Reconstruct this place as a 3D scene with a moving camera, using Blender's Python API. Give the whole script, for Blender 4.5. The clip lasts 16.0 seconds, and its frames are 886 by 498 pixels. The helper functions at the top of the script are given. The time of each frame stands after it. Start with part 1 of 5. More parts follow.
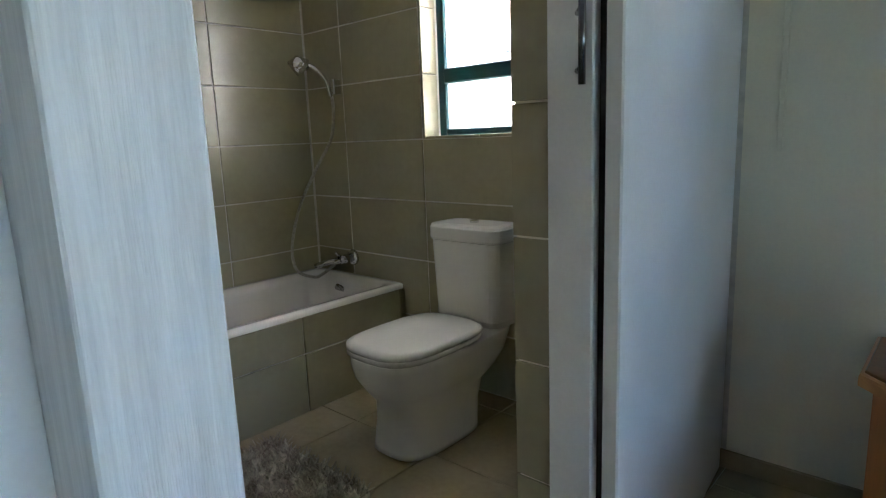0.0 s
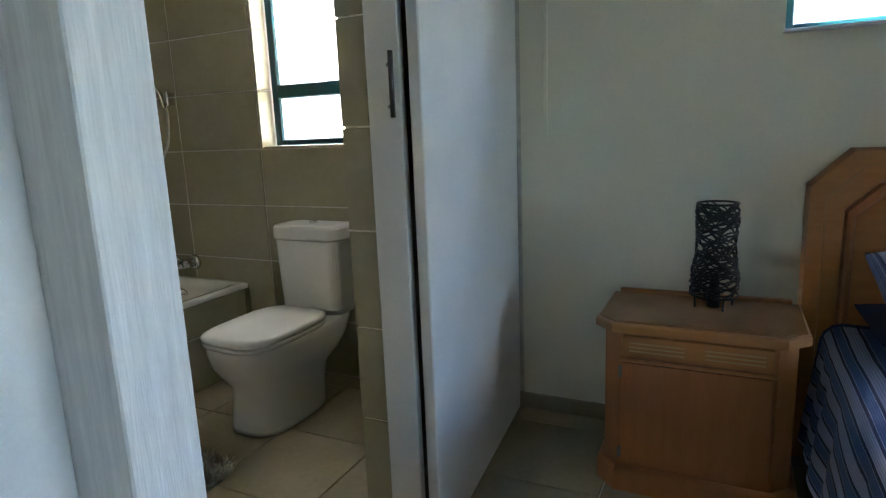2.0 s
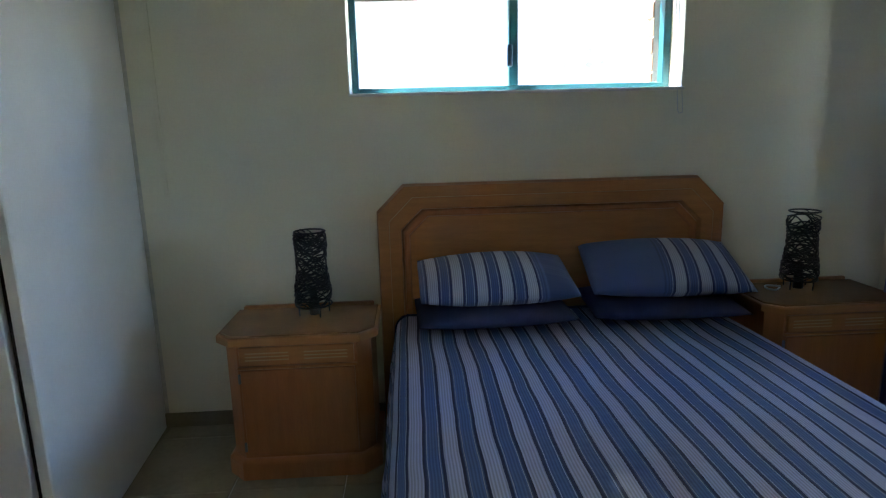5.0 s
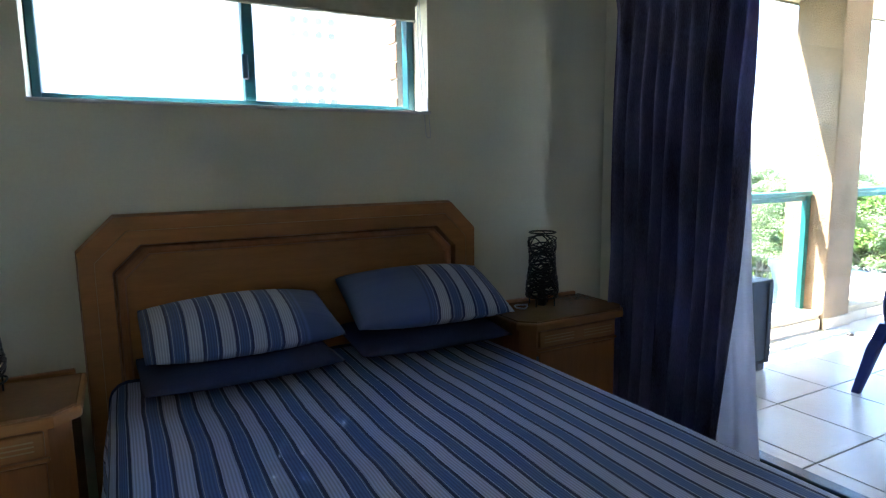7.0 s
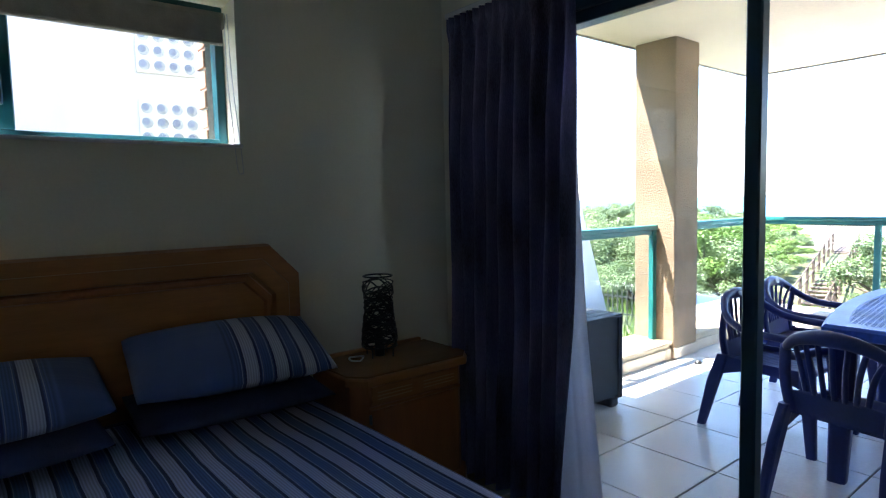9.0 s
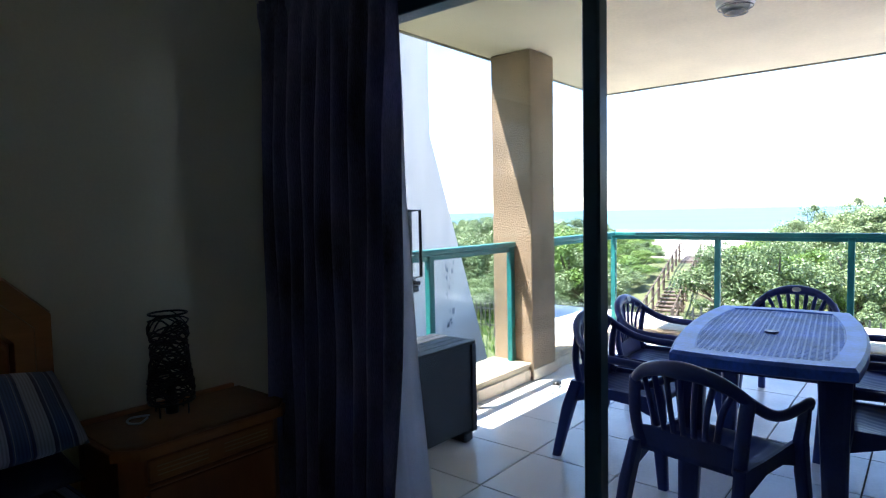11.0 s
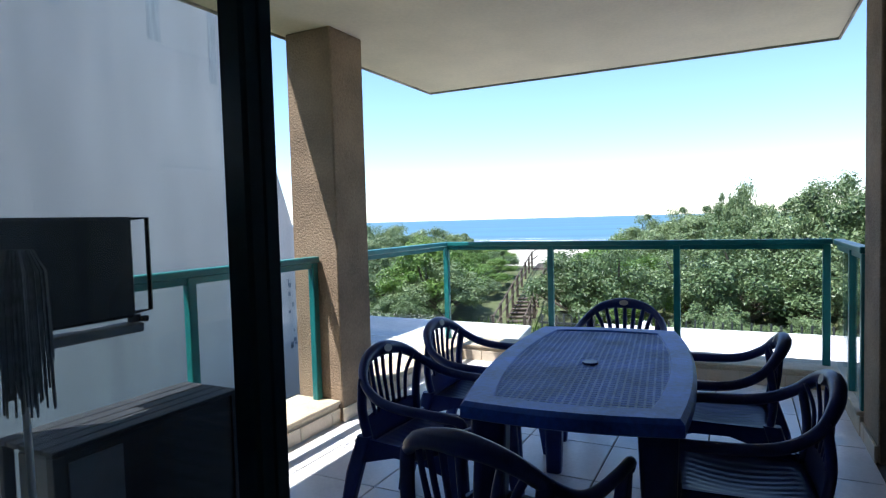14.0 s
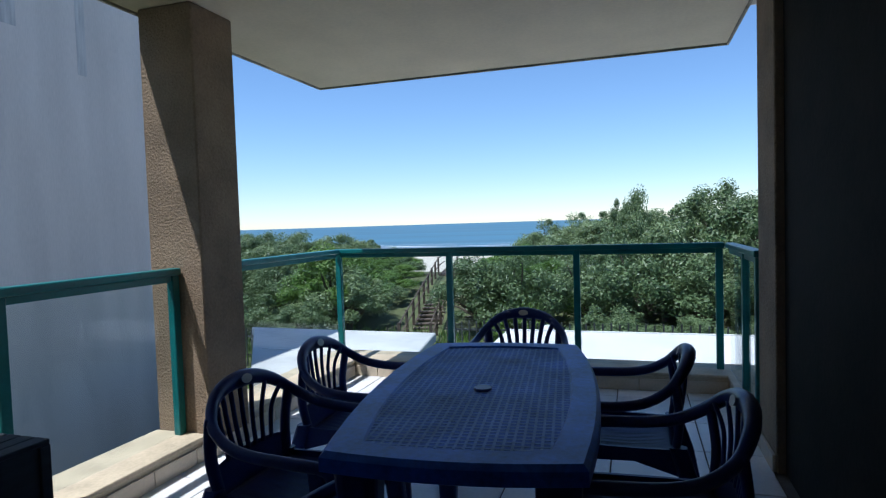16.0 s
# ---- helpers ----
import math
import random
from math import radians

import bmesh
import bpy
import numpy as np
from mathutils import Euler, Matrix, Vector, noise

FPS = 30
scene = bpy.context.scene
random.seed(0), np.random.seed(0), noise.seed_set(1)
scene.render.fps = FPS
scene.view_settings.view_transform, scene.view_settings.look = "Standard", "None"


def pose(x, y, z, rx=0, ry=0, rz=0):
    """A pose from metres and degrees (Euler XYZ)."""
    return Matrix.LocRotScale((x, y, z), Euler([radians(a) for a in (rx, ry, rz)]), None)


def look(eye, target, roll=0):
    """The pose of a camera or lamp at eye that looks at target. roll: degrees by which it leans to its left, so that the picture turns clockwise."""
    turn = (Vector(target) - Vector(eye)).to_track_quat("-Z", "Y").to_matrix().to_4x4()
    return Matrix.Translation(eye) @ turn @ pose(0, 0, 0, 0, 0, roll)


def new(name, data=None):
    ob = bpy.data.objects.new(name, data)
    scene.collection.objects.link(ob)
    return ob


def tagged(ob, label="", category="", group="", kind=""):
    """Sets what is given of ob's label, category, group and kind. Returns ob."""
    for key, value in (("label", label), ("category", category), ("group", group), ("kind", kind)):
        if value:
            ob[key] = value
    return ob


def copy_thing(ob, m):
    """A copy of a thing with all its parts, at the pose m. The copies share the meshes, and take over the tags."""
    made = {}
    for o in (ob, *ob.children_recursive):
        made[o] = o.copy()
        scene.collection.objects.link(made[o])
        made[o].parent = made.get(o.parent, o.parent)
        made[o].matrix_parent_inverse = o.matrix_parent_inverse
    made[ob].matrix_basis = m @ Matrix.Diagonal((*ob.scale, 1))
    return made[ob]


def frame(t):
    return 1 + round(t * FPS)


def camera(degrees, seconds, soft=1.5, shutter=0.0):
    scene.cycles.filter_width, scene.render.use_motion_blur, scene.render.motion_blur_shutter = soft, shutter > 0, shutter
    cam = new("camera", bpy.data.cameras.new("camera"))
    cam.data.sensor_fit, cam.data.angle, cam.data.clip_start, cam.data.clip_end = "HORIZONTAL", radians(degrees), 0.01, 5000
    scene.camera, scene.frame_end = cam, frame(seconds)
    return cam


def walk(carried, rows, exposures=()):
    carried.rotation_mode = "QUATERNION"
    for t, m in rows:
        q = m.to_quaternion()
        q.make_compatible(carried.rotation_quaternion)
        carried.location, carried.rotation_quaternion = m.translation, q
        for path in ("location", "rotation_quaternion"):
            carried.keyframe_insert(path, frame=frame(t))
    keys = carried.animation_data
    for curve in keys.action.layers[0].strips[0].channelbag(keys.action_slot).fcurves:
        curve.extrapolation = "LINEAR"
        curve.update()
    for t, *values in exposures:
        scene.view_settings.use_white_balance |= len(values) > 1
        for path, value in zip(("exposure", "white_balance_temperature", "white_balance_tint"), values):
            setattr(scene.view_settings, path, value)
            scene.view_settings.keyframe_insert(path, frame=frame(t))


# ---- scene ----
cam = camera(73.3, 16.0, soft=1.2)
PATH = [
    (0, (0.379, 0.089, 1.198), (-0.938, 1.549, 0.834), -2.2),
    (0.5, (0.441, -0.015, 1.205), (-0.766, 1.538, 0.841), -2.1),
    (1, (0.488, -0.103, 1.216), (-0.579, 1.547, 0.841), -2.4),
    (1.5, (0.534, -0.181, 1.22), (-0.427, 1.533, 0.846), -2.2),
    (2, (0.607, -0.246, 1.243), (-0.254, 1.519, 0.862), -2.3),
    (2.5, (0.673, -0.334, 1.268), (-0.098, 1.47, 0.884), -2.3),
    (3, (0.755, -0.422, 1.284), (0.142, 1.443, 0.9), -2.2),
    (3.5, (0.837, -0.478, 1.296), (0.438, 1.444, 0.913), -2.0),
    (4, (0.886, -0.512, 1.329), (0.625, 1.433, 0.939), -1.9),
    (4.5, (0.948, -0.528, 1.353), (0.801, 1.428, 0.961), -1.7),
    (5, (0.998, -0.547, 1.382), (1.104, 1.411, 0.988), -1.5),
    (5.2, (1.022, -0.55, 1.394), (1.218, 1.4, 0.996), -1.4),
    (7.5, (0.996, -0.205, 1.285), (2.058, 1.473, 1.049), -0.8),
    (8, (1.11, -0.198, 1.299), (2.241, 1.438, 1.09), -0.9),
    (8.5, (1.238, -0.205, 1.304), (2.43, 1.391, 1.123), -1.1),
    (9, (1.366, -0.2, 1.298), (2.616, 1.354, 1.14), -1.3),
    (9.5, (1.465, -0.18, 1.3), (2.78, 1.321, 1.16), -1.3),
    (12, (2.09, -0.025, 1.321), (3.736, 1.104, 1.207), -1.2),
    (12.5, (2.25, -0.029, 1.303), (3.929, 1.054, 1.197), -1.3),
    (13, (2.361, -0.038, 1.302), (4.069, 0.997, 1.197), -1.4),
    (13.5, (2.489, -0.036, 1.289), (4.234, 0.937, 1.191), -1.4),
    (14, (2.63, -0.011, 1.29), (4.415, 0.887, 1.192), -1.6),
    (14.5, (2.712, -0.011, 1.29), (4.549, 0.775, 1.192), -1.8),
    (15, (2.794, -0.003, 1.286), (4.679, 0.659, 1.191), -2.0),
    (15.5, (2.894, 0.01, 1.281), (4.791, 0.638, 1.191), -1.9),
    (16, (3.003, 0.024, 1.279), (4.905, 0.637, 1.192), -1.8),
]

EXPOSURES = [(0, 4.87, 6250, 17), (2, 5.0, 6400, 17), (3.5, 4.85, 6500, 18), (5, 4.75, 6550, 18), (7.5, 4.25, 6350, 18), (9, 3.5, 6250, 18), (12, 2.35, 6150, 16), (13, 1.9, 6050, 14), (14, 1.35, 5900, 13), (15, 0.87, 5700, 11), (16, 0.42, 5500, 10)]
walk(cam, [(t, look(eye, target, roll)) for t, eye, target, roll in PATH], EXPOSURES)

# ---------- world, sun, large lights ----------
world = bpy.data.worlds.new("sky")
scene.world = world
world.use_nodes = True
wn = world.node_tree.nodes
sky = wn.new("ShaderNodeTexSky")
sky.sky_type, sky.sun_disc = "NISHITA", False
SUN = Vector((-1.1, 1.0, 3.4)).normalized()
sky.sun_elevation = math.asin(SUN.z)
sky.sun_rotation = math.atan2(SUN.x, SUN.y)
sky.air_density, sky.dust_density, sky.ozone_density = 1.0, 0.0, 5.0
wn["Background"].inputs[1].default_value = 0.11
world.node_tree.links.new(sky.outputs[0], wn["Background"].inputs[0])
sun = new("sun", bpy.data.lights.new("sun", "SUN"))
sun.data.energy, sun.data.angle, sun.data.color = 4.2, radians(0.6), (1.0, 0.95, 0.87)
sun.matrix_world = look(SUN * 30, (0, 0, 0))
# daylight behind the frosted bathroom panes
lamp = new("bathroom_daylight", bpy.data.lights.new("bathroom_daylight", "AREA"))
lamp.data.shape, lamp.data.size, lamp.data.size_y, lamp.data.energy, lamp.data.color = "RECTANGLE", 0.6, 1.0, 1.85, (1.0, 0.97, 0.93)
lamp.matrix_world = look((-1.3, 2.75, 1.7), (-1.3, 0, 1.3))

# ---------- materials ----------
MATS = {}


def mat(name, color, rough=0.6, metal=0.0, var=0.12, scale=6.0, bump=0.0, bscale=60.0, stretch=(1, 1, 1), spec=0.5, island=0.0, stain=None, coat=0.0):
    """A surface with two scales of variation, in object space."""
    if name in MATS:
        return MATS[name]
    m = bpy.data.materials.new(name)
    m.use_nodes = True
    n, l = m.node_tree.nodes, m.node_tree.links
    b = n["Principled BSDF"]
    b.inputs["Roughness"].default_value, b.inputs["Metallic"].default_value = rough, metal
    b.inputs["Specular IOR Level"].default_value = spec
    b.inputs["Coat Weight"].default_value = coat
    tc = n.new("ShaderNodeNewGeometry")
    mp = n.new("ShaderNodeMapping")
    mp.inputs["Scale"].default_value = stretch
    l.new(tc.outputs["Position"], mp.inputs[0])
    big, fine = n.new("ShaderNodeTexNoise"), n.new("ShaderNodeTexNoise")
    big.inputs["Scale"].default_value, fine.inputs["Scale"].default_value = scale, bscale
    big.inputs["Detail"].default_value = fine.inputs["Detail"].default_value = 4
    l.new(mp.outputs[0], big.inputs[0]), l.new(mp.outputs[0], fine.inputs[0])
    mixf = n.new("ShaderNodeMath")
    mixf.operation = "MULTIPLY_ADD"
    mixf.inputs[1].default_value = 0.45
    l.new(fine.outputs[0], mixf.inputs[0]), l.new(big.outputs[0], mixf.inputs[2])
    fac = mixf.outputs[0]
    if island:
        oi = n.new("ShaderNodeObjectInfo")
        ad = n.new("ShaderNodeMath")
        ad.operation = "MULTIPLY_ADD"
        ad.inputs[1].default_value = island
        l.new(oi.outputs["Random"], ad.inputs[0]), l.new(fac, ad.inputs[2])
        fac = ad.outputs[0]
    ramp = n.new("ShaderNodeValToRGB")
    dark = stain or tuple(c * (1 - var) ** 2 for c in color)
    light = tuple(min(1, c * (1 + var)) for c in color)
    ramp.color_ramp.elements[0].position, ramp.color_ramp.elements[1].position = 0.45, 0.95
    ramp.color_ramp.elements[0].color, ramp.color_ramp.elements[1].color = (*dark, 1), (*light, 1)
    l.new(fac, ramp.inputs[0]), l.new(ramp.outputs[0], b.inputs["Base Color"])
    if bump:
        bn = n.new("ShaderNodeBump")
        bn.inputs["Strength"].default_value, bn.inputs["Distance"].default_value = min(1, bump), 0.004 * max(1, bump)
        l.new(fine.outputs[0], bn.inputs["Height"]), l.new(bn.outputs[0], b.inputs["Normal"])
    MATS[name] = m
    return m


def stripes(name, axis, period, bands, rough=0.85, wobble=0.006):
    """Woven cloth with bands of colour across one axis; bands: (start, colour) within the period."""
    m = bpy.data.materials.new(name)
    m.use_nodes = True
    n, l = m.node_tree.nodes, m.node_tree.links
    b = n["Principled BSDF"]
    b.inputs["Roughness"].default_value = rough
    b.inputs["Sheen Weight"].default_value = 0.15
    tc = n.new("ShaderNodeAttribute")
    tc.attribute_name = "cloth"
    sep = n.new("ShaderNodeSeparateXYZ")
    l.new(tc.outputs["Vector"], sep.inputs[0])
    wob = n.new("ShaderNodeTexNoise")
    wob.inputs["Scale"].default_value = 2.2
    l.new(tc.outputs["Vector"], wob.inputs[0])
    ma = n.new("ShaderNodeMath")
    ma.operation = "MULTIPLY_ADD"
    ma.inputs[1].default_value = wobble
    l.new(wob.outputs[0], ma.inputs[0]), l.new(sep.outputs[axis], ma.inputs[2])
    md = n.new("ShaderNodeMath")
    md.operation = "DIVIDE"
    md.inputs[1].default_value = period
    l.new(ma.outputs[0], md.inputs[0])
    fr = n.new("ShaderNodeMath")
    fr.operation = "FRACT"
    l.new(md.outputs[0], fr.inputs[0])
    ramp = n.new("ShaderNodeValToRGB")
    cr = ramp.color_ramp
    cr.interpolation = "CONSTANT"
    while len(cr.elements) < len(bands):
        cr.elements.new(0.5)
    for e, (p, c) in zip(cr.elements, bands):
        e.position, e.color = p, (*c, 1)
    l.new(fr.outputs[0], ramp.inputs[0])
    # fine woven lines
    fl = n.new("ShaderNodeMath")
    fl.operation = "MULTIPLY"
    fl.inputs[1].default_value = 2 * math.pi / 0.0085
    l.new(ma.outputs[0], fl.inputs[0])
    sn = n.new("ShaderNodeMath")
    sn.operation = "SINE"
    l.new(fl.outputs[0], sn.inputs[0])
    mr = n.new("ShaderNodeMapRange")
    mr.inputs["From Min"].default_value, mr.inputs["From Max"].default_value = -1, 1
    mr.inputs["To Min"].default_value, mr.inputs["To Max"].default_value = 0.68, 1.08
    l.new(sn.outputs[0], mr.inputs[0])
    mix = n.new("ShaderNodeMix")
    mix.data_type, mix.blend_type = "RGBA", "MULTIPLY"
    mix.inputs[0].default_value = 1.0
    l.new(ramp.outputs[0], mix.inputs[6]), l.new(mr.outputs[0], mix.inputs[7])
    l.new(mix.outputs[2], b.inputs["Base Color"])
    fine = n.new("ShaderNodeTexNoise")
    fine.inputs["Scale"].default_value = 25
    bn = n.new("ShaderNodeBump")
    bn.inputs["Strength"].default_value, bn.inputs["Distance"].default_value = 0.5, 0.006
    l.new(tc.outputs["Vector"], fine.inputs[0]), l.new(fine.outputs[0], bn.inputs["Height"]), l.new(bn.outputs[0], b.inputs["Normal"])
    return m


def glass(name, tint=(1, 1, 1), rough=0.0):
    """A thin pane: mostly clear, with a glossy film that grows at a slant."""
    m = bpy.data.materials.new(name)
    m.use_nodes = True
    n, l = m.node_tree.nodes, m.node_tree.links
    n.remove(n["Principled BSDF"])
    tr, gl, mx, lw = n.new("ShaderNodeBsdfTransparent"), n.new("ShaderNodeBsdfGlossy"), n.new("ShaderNodeMixShader"), n.new("ShaderNodeLayerWeight")
    tr.inputs[0].default_value = (*tint, 1)
    gl.inputs["Roughness"].default_value = rough
    pw, ad = n.new("ShaderNodeMath"), n.new("ShaderNodeMath")
    pw.operation, pw.inputs[1].default_value = "POWER", 5.0
    ad.operation, ad.inputs[1].default_value, ad.inputs[2].default_value = "MULTIPLY_ADD", 0.6, 0.02
    lw.inputs[0].default_value = 0.5
    l.new(lw.outputs["Facing"], pw.inputs[0]), l.new(pw.outputs[0], ad.inputs[0]), l.new(ad.outputs[0], mx.inputs[0])
    l.new(tr.outputs[0], mx.inputs[1]), l.new(gl.outputs[0], mx.inputs[2])
    l.new(mx.outputs[0], n["Material Output"].inputs[0])
    return m


def frosted(name, color):
    m = bpy.data.materials.new(name)
    m.use_nodes = True
    n, l = m.node_tree.nodes, m.node_tree.links
    n.remove(n["Principled BSDF"])
    tl, df, mx = n.new("ShaderNodeBsdfTranslucent"), n.new("ShaderNodeBsdfDiffuse"), n.new("ShaderNodeMixShader")
    nz = n.new("ShaderNodeTexNoise")
    nz.inputs["Scale"].default_value = 3
    rp = n.new("ShaderNodeValToRGB")
    rp.color_ramp.elements[0].color, rp.color_ramp.elements[1].color = (*[c * 0.85 for c in color], 1), (*color, 1)
    l.new(nz.outputs[0], rp.inputs[0]), l.new(rp.outputs[0], tl.inputs[0])
    df.inputs[0].default_value = (0.8, 0.8, 0.78, 1)
    mx.inputs[0].default_value = 0.12
    l.new(tl.outputs[0], mx.inputs[1]), l.new(df.outputs[0], mx.inputs[2]), l.new(mx.outputs[0], n["Material Output"].inputs[0])
    return m


PLASTER = mat("plaster_cream", (0.80, 0.765, 0.61), 0.75, var=0.04, scale=1.5, bump=0.15, bscale=90)
CEIL = mat("ceiling_paint", (0.78, 0.77, 0.73), 0.85, var=0.03, scale=2, bump=0.1, bscale=60)
WHITE = mat("white_paint", (0.74, 0.74, 0.72), 0.45, var=0.04, scale=3, bump=0.08, bscale=120)
WHITEWOOD = mat("whitewashed_wood", (0.78, 0.78, 0.77), 0.5, var=0.10, scale=5, bump=0.35, bscale=34, stretch=(9, 9, 0.6))
WALLTILE = mat("olive_wall_tile", (0.37, 0.345, 0.24), 0.22, var=0.06, scale=2.5, island=0.12, bump=0.03, bscale=30)
GROUT = mat("pale_grout", (0.60, 0.58, 0.50), 0.9, var=0.1, scale=20)
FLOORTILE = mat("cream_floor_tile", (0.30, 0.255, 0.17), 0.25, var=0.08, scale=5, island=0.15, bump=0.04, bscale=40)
BALCTILE = mat("pale_balcony_tile", (0.72, 0.71, 0.70), 0.30, var=0.1, scale=3, island=0.18, bump=0.06, bscale=50)
DARKGROUT = mat("dark_grout", (0.10, 0.095, 0.085), 0.9, var=0.2, scale=15)
CERAMIC = mat("white_ceramic", (0.78, 0.78, 0.75), 0.2, var=0.02, scale=3)
BATHACR = mat("white_bath_enamel", (0.80, 0.79, 0.75), 0.15, var=0.02, scale=3, coat=0.3)
CHROME = mat("chrome", (0.72, 0.72, 0.72), 0.12, 1.0, var=0.05, scale=20)
HANDLEM = mat("dark_chrome", (0.22, 0.22, 0.23), 0.25, 1.0, var=0.1, scale=20)
HOSE = mat("metal_hose", (0.45, 0.43, 0.38), 0.35, 0.9, var=0.2, scale=90, bump=0.6, bscale=220)
TEAL = mat("teal_window_frame", (0.004, 0.075, 0.095), 0.35, var=0.12, scale=8)
TEALRAIL = mat("teal_rail_paint", (0.015, 0.16, 0.155), 0.35, var=0.15, scale=6, bump=0.06, bscale=70)
DARKFRAME = mat("dark_teal_door_frame", (0.008, 0.045, 0.075), 0.28, var=0.15, scale=8)
OAK = mat("honey_oak", (0.46, 0.19, 0.055), 0.38, var=0.09, scale=4, bump=0.12, bscale=26, stretch=(1.2, 6, 9))
OAKV = mat("honey_oak_upright", (0.44, 0.165, 0.055), 0.38, var=0.08, scale=4, bump=0.12, bscale=26, stretch=(8, 8, 1.0))
GROOVE = mat("groove_pale", (0.56, 0.36, 0.18), 0.5, var=0.1)
GLASSTOP = mat("polished_brown_top", (0.30, 0.15, 0.065), 0.06, var=0.12, scale=5, spec=0.5)
BLACKVINE = mat("black_vine", (0.012, 0.011, 0.011), 0.35, var=0.3, scale=30)
CURT = mat("navy_curtain_cloth", (0.175, 0.172, 0.30), 0.8, var=0.62, scale=5, bump=0.3, bscale=160, stretch=(1.8, 1.8, 0.4))
LINER = mat("white_curtain_liner", (0.62, 0.62, 0.68), 0.8, var=0.06, scale=7, bump=0.1, bscale=120)
BLIND = mat("beige_roller_blind", (0.42, 0.39, 0.31), 0.85, var=0.08, scale=20, bump=0.2, bscale=200)
BRICK = mat("red_brown_brick", (0.33, 0.19, 0.13), 0.85, var=0.25, scale=9, island=0.4, bump=0.5, bscale=50)
MORTAR = mat("mortar", (0.45, 0.43, 0.40), 0.95, var=0.15, scale=20, bump=0.4, bscale=70)
ROUGHCAST = mat("brown_roughcast", (0.27, 0.195, 0.125), 0.95, var=0.22, scale=3, bump=2.2, bscale=75)
SOFFIT = mat("cream_soffit", (0.66, 0.585, 0.44), 0.85, var=0.07, scale=1.6, bump=0.2, bscale=40)
SOFFEDGE = mat("weathered_slab_edge", (0.40, 0.37, 0.31), 0.9, var=0.3, scale=5, bump=0.4, bscale=40)
GABLE = mat("white_neighbour_wall", (0.575, 0.52, 0.48), 0.85, var=0.1, scale=0.7, bump=0.15, bscale=25, stretch=(2.2, 2.2, 0.35))
STAIN = mat("grey_water_stain", (0.49, 0.47, 0.455), 0.9, var=0.15, scale=3, stretch=(5, 5, 0.5))
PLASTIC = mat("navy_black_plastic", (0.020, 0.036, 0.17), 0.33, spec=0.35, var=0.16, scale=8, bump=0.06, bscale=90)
# bluer than the legs: the sky's reflection is put into the top's colour
TABLESHEEN = mat("blue_plastic_sky_sheen", (0.046, 0.14, 0.66), 0.40, spec=0.28, var=0.3, scale=4, bump=0.1, bscale=60)
# lattice lines painted paler still, for the sky they reflect
LATTICESHEEN = mat("sky_bright_lattice", (0.17, 0.30, 0.80), 0.40, spec=0.3, var=0.35, scale=4)
BADGE = mat("pale_badge", (0.50, 0.50, 0.52), 0.5, var=0.05)
LEDGE = mat("sandstone_ledge", (0.52, 0.43, 0.30), 0.85, var=0.16, scale=5, bump=0.4, bscale=55)
SKIRT = mat("beige_skirting_tile", (0.55, 0.46, 0.34), 0.5, var=0.1, scale=5, island=0.2)
BLACKWOOD = mat("black_painted_slats", (0.022, 0.024, 0.030), 0.55, var=0.25, scale=6, bump=0.2, bscale=50, stretch=(1, 6, 6))
GREYMETAL = mat("grey_metal", (0.22, 0.23, 0.25), 0.5, 0.3, var=0.15, scale=8)
ROOFWHITE = mat("white_flat_roof", (0.72, 0.70, 0.67), 0.8, var=0.08, scale=0.8, bump=0.15, bscale=12)
ROOFGREY = mat("pale_grey_flat_roof", (0.58, 0.57, 0.54), 0.85, var=0.14, scale=0.6, bump=0.2, bscale=10)
DUNE = mat("dune_scrub_ground", (0.10, 0.115, 0.045), 0.95, var=0.4, scale=0.4, bump=1.5, bscale=5)
SAND = mat("pale_beach_sand", (0.58, 0.52, 0.42), 0.95, var=0.08, scale=0.08, bump=0.3, bscale=2)
SEA = mat("blue_green_sea", (0.028, 0.12, 0.175), 0.35, var=0.35, scale=0.02, bump=0.6, bscale=0.35, stretch=(1, 0.15, 1))
FOAM = mat("white_surf", (0.78, 0.80, 0.80), 0.7, var=0.08, scale=0.1)
STAIRWOOD = mat("weathered_stair_wood", (0.11, 0.08, 0.06), 0.85, var=0.25, scale=3, bump=0.3, bscale=30)
BARK = mat("grey_bark", (0.12, 0.095, 0.07), 0.9, var=0.3, scale=8, bump=0.6, bscale=30)
FENCE = mat("dark_fence_metal", (0.05, 0.055, 0.05), 0.6, var=0.2)
SHAG = mat("beige_shag", (0.36, 0.32, 0.25), 0.95, var=0.35, scale=18, bump=0.3, bscale=120)
BLUESHEET = mat("bright_blue_sheet", (0.02, 0.16, 0.36), 0.85, var=0.1, scale=10)
NAVYCLOTH = mat("navy_cotton", (0.030, 0.040, 0.105), 0.9, var=0.15, scale=10, bump=0.25, bscale=90)
GAPSHADE = mat("painted_gap_shade", (0.02, 0.018, 0.016), 0.9, var=0.2)
NEARBLACK = mat("near_black_brown", (0.014, 0.011, 0.008), 0.9, spec=0.15, var=0.2, scale=5, bump=0.3, bscale=40)
MOPS = mat("grey_mop_strings", (0.20, 0.20, 0.21), 0.95, var=0.3, scale=40)
PLUGW = mat("white_cable_plastic", (0.6, 0.6, 0.6), 0.5, var=0.05)


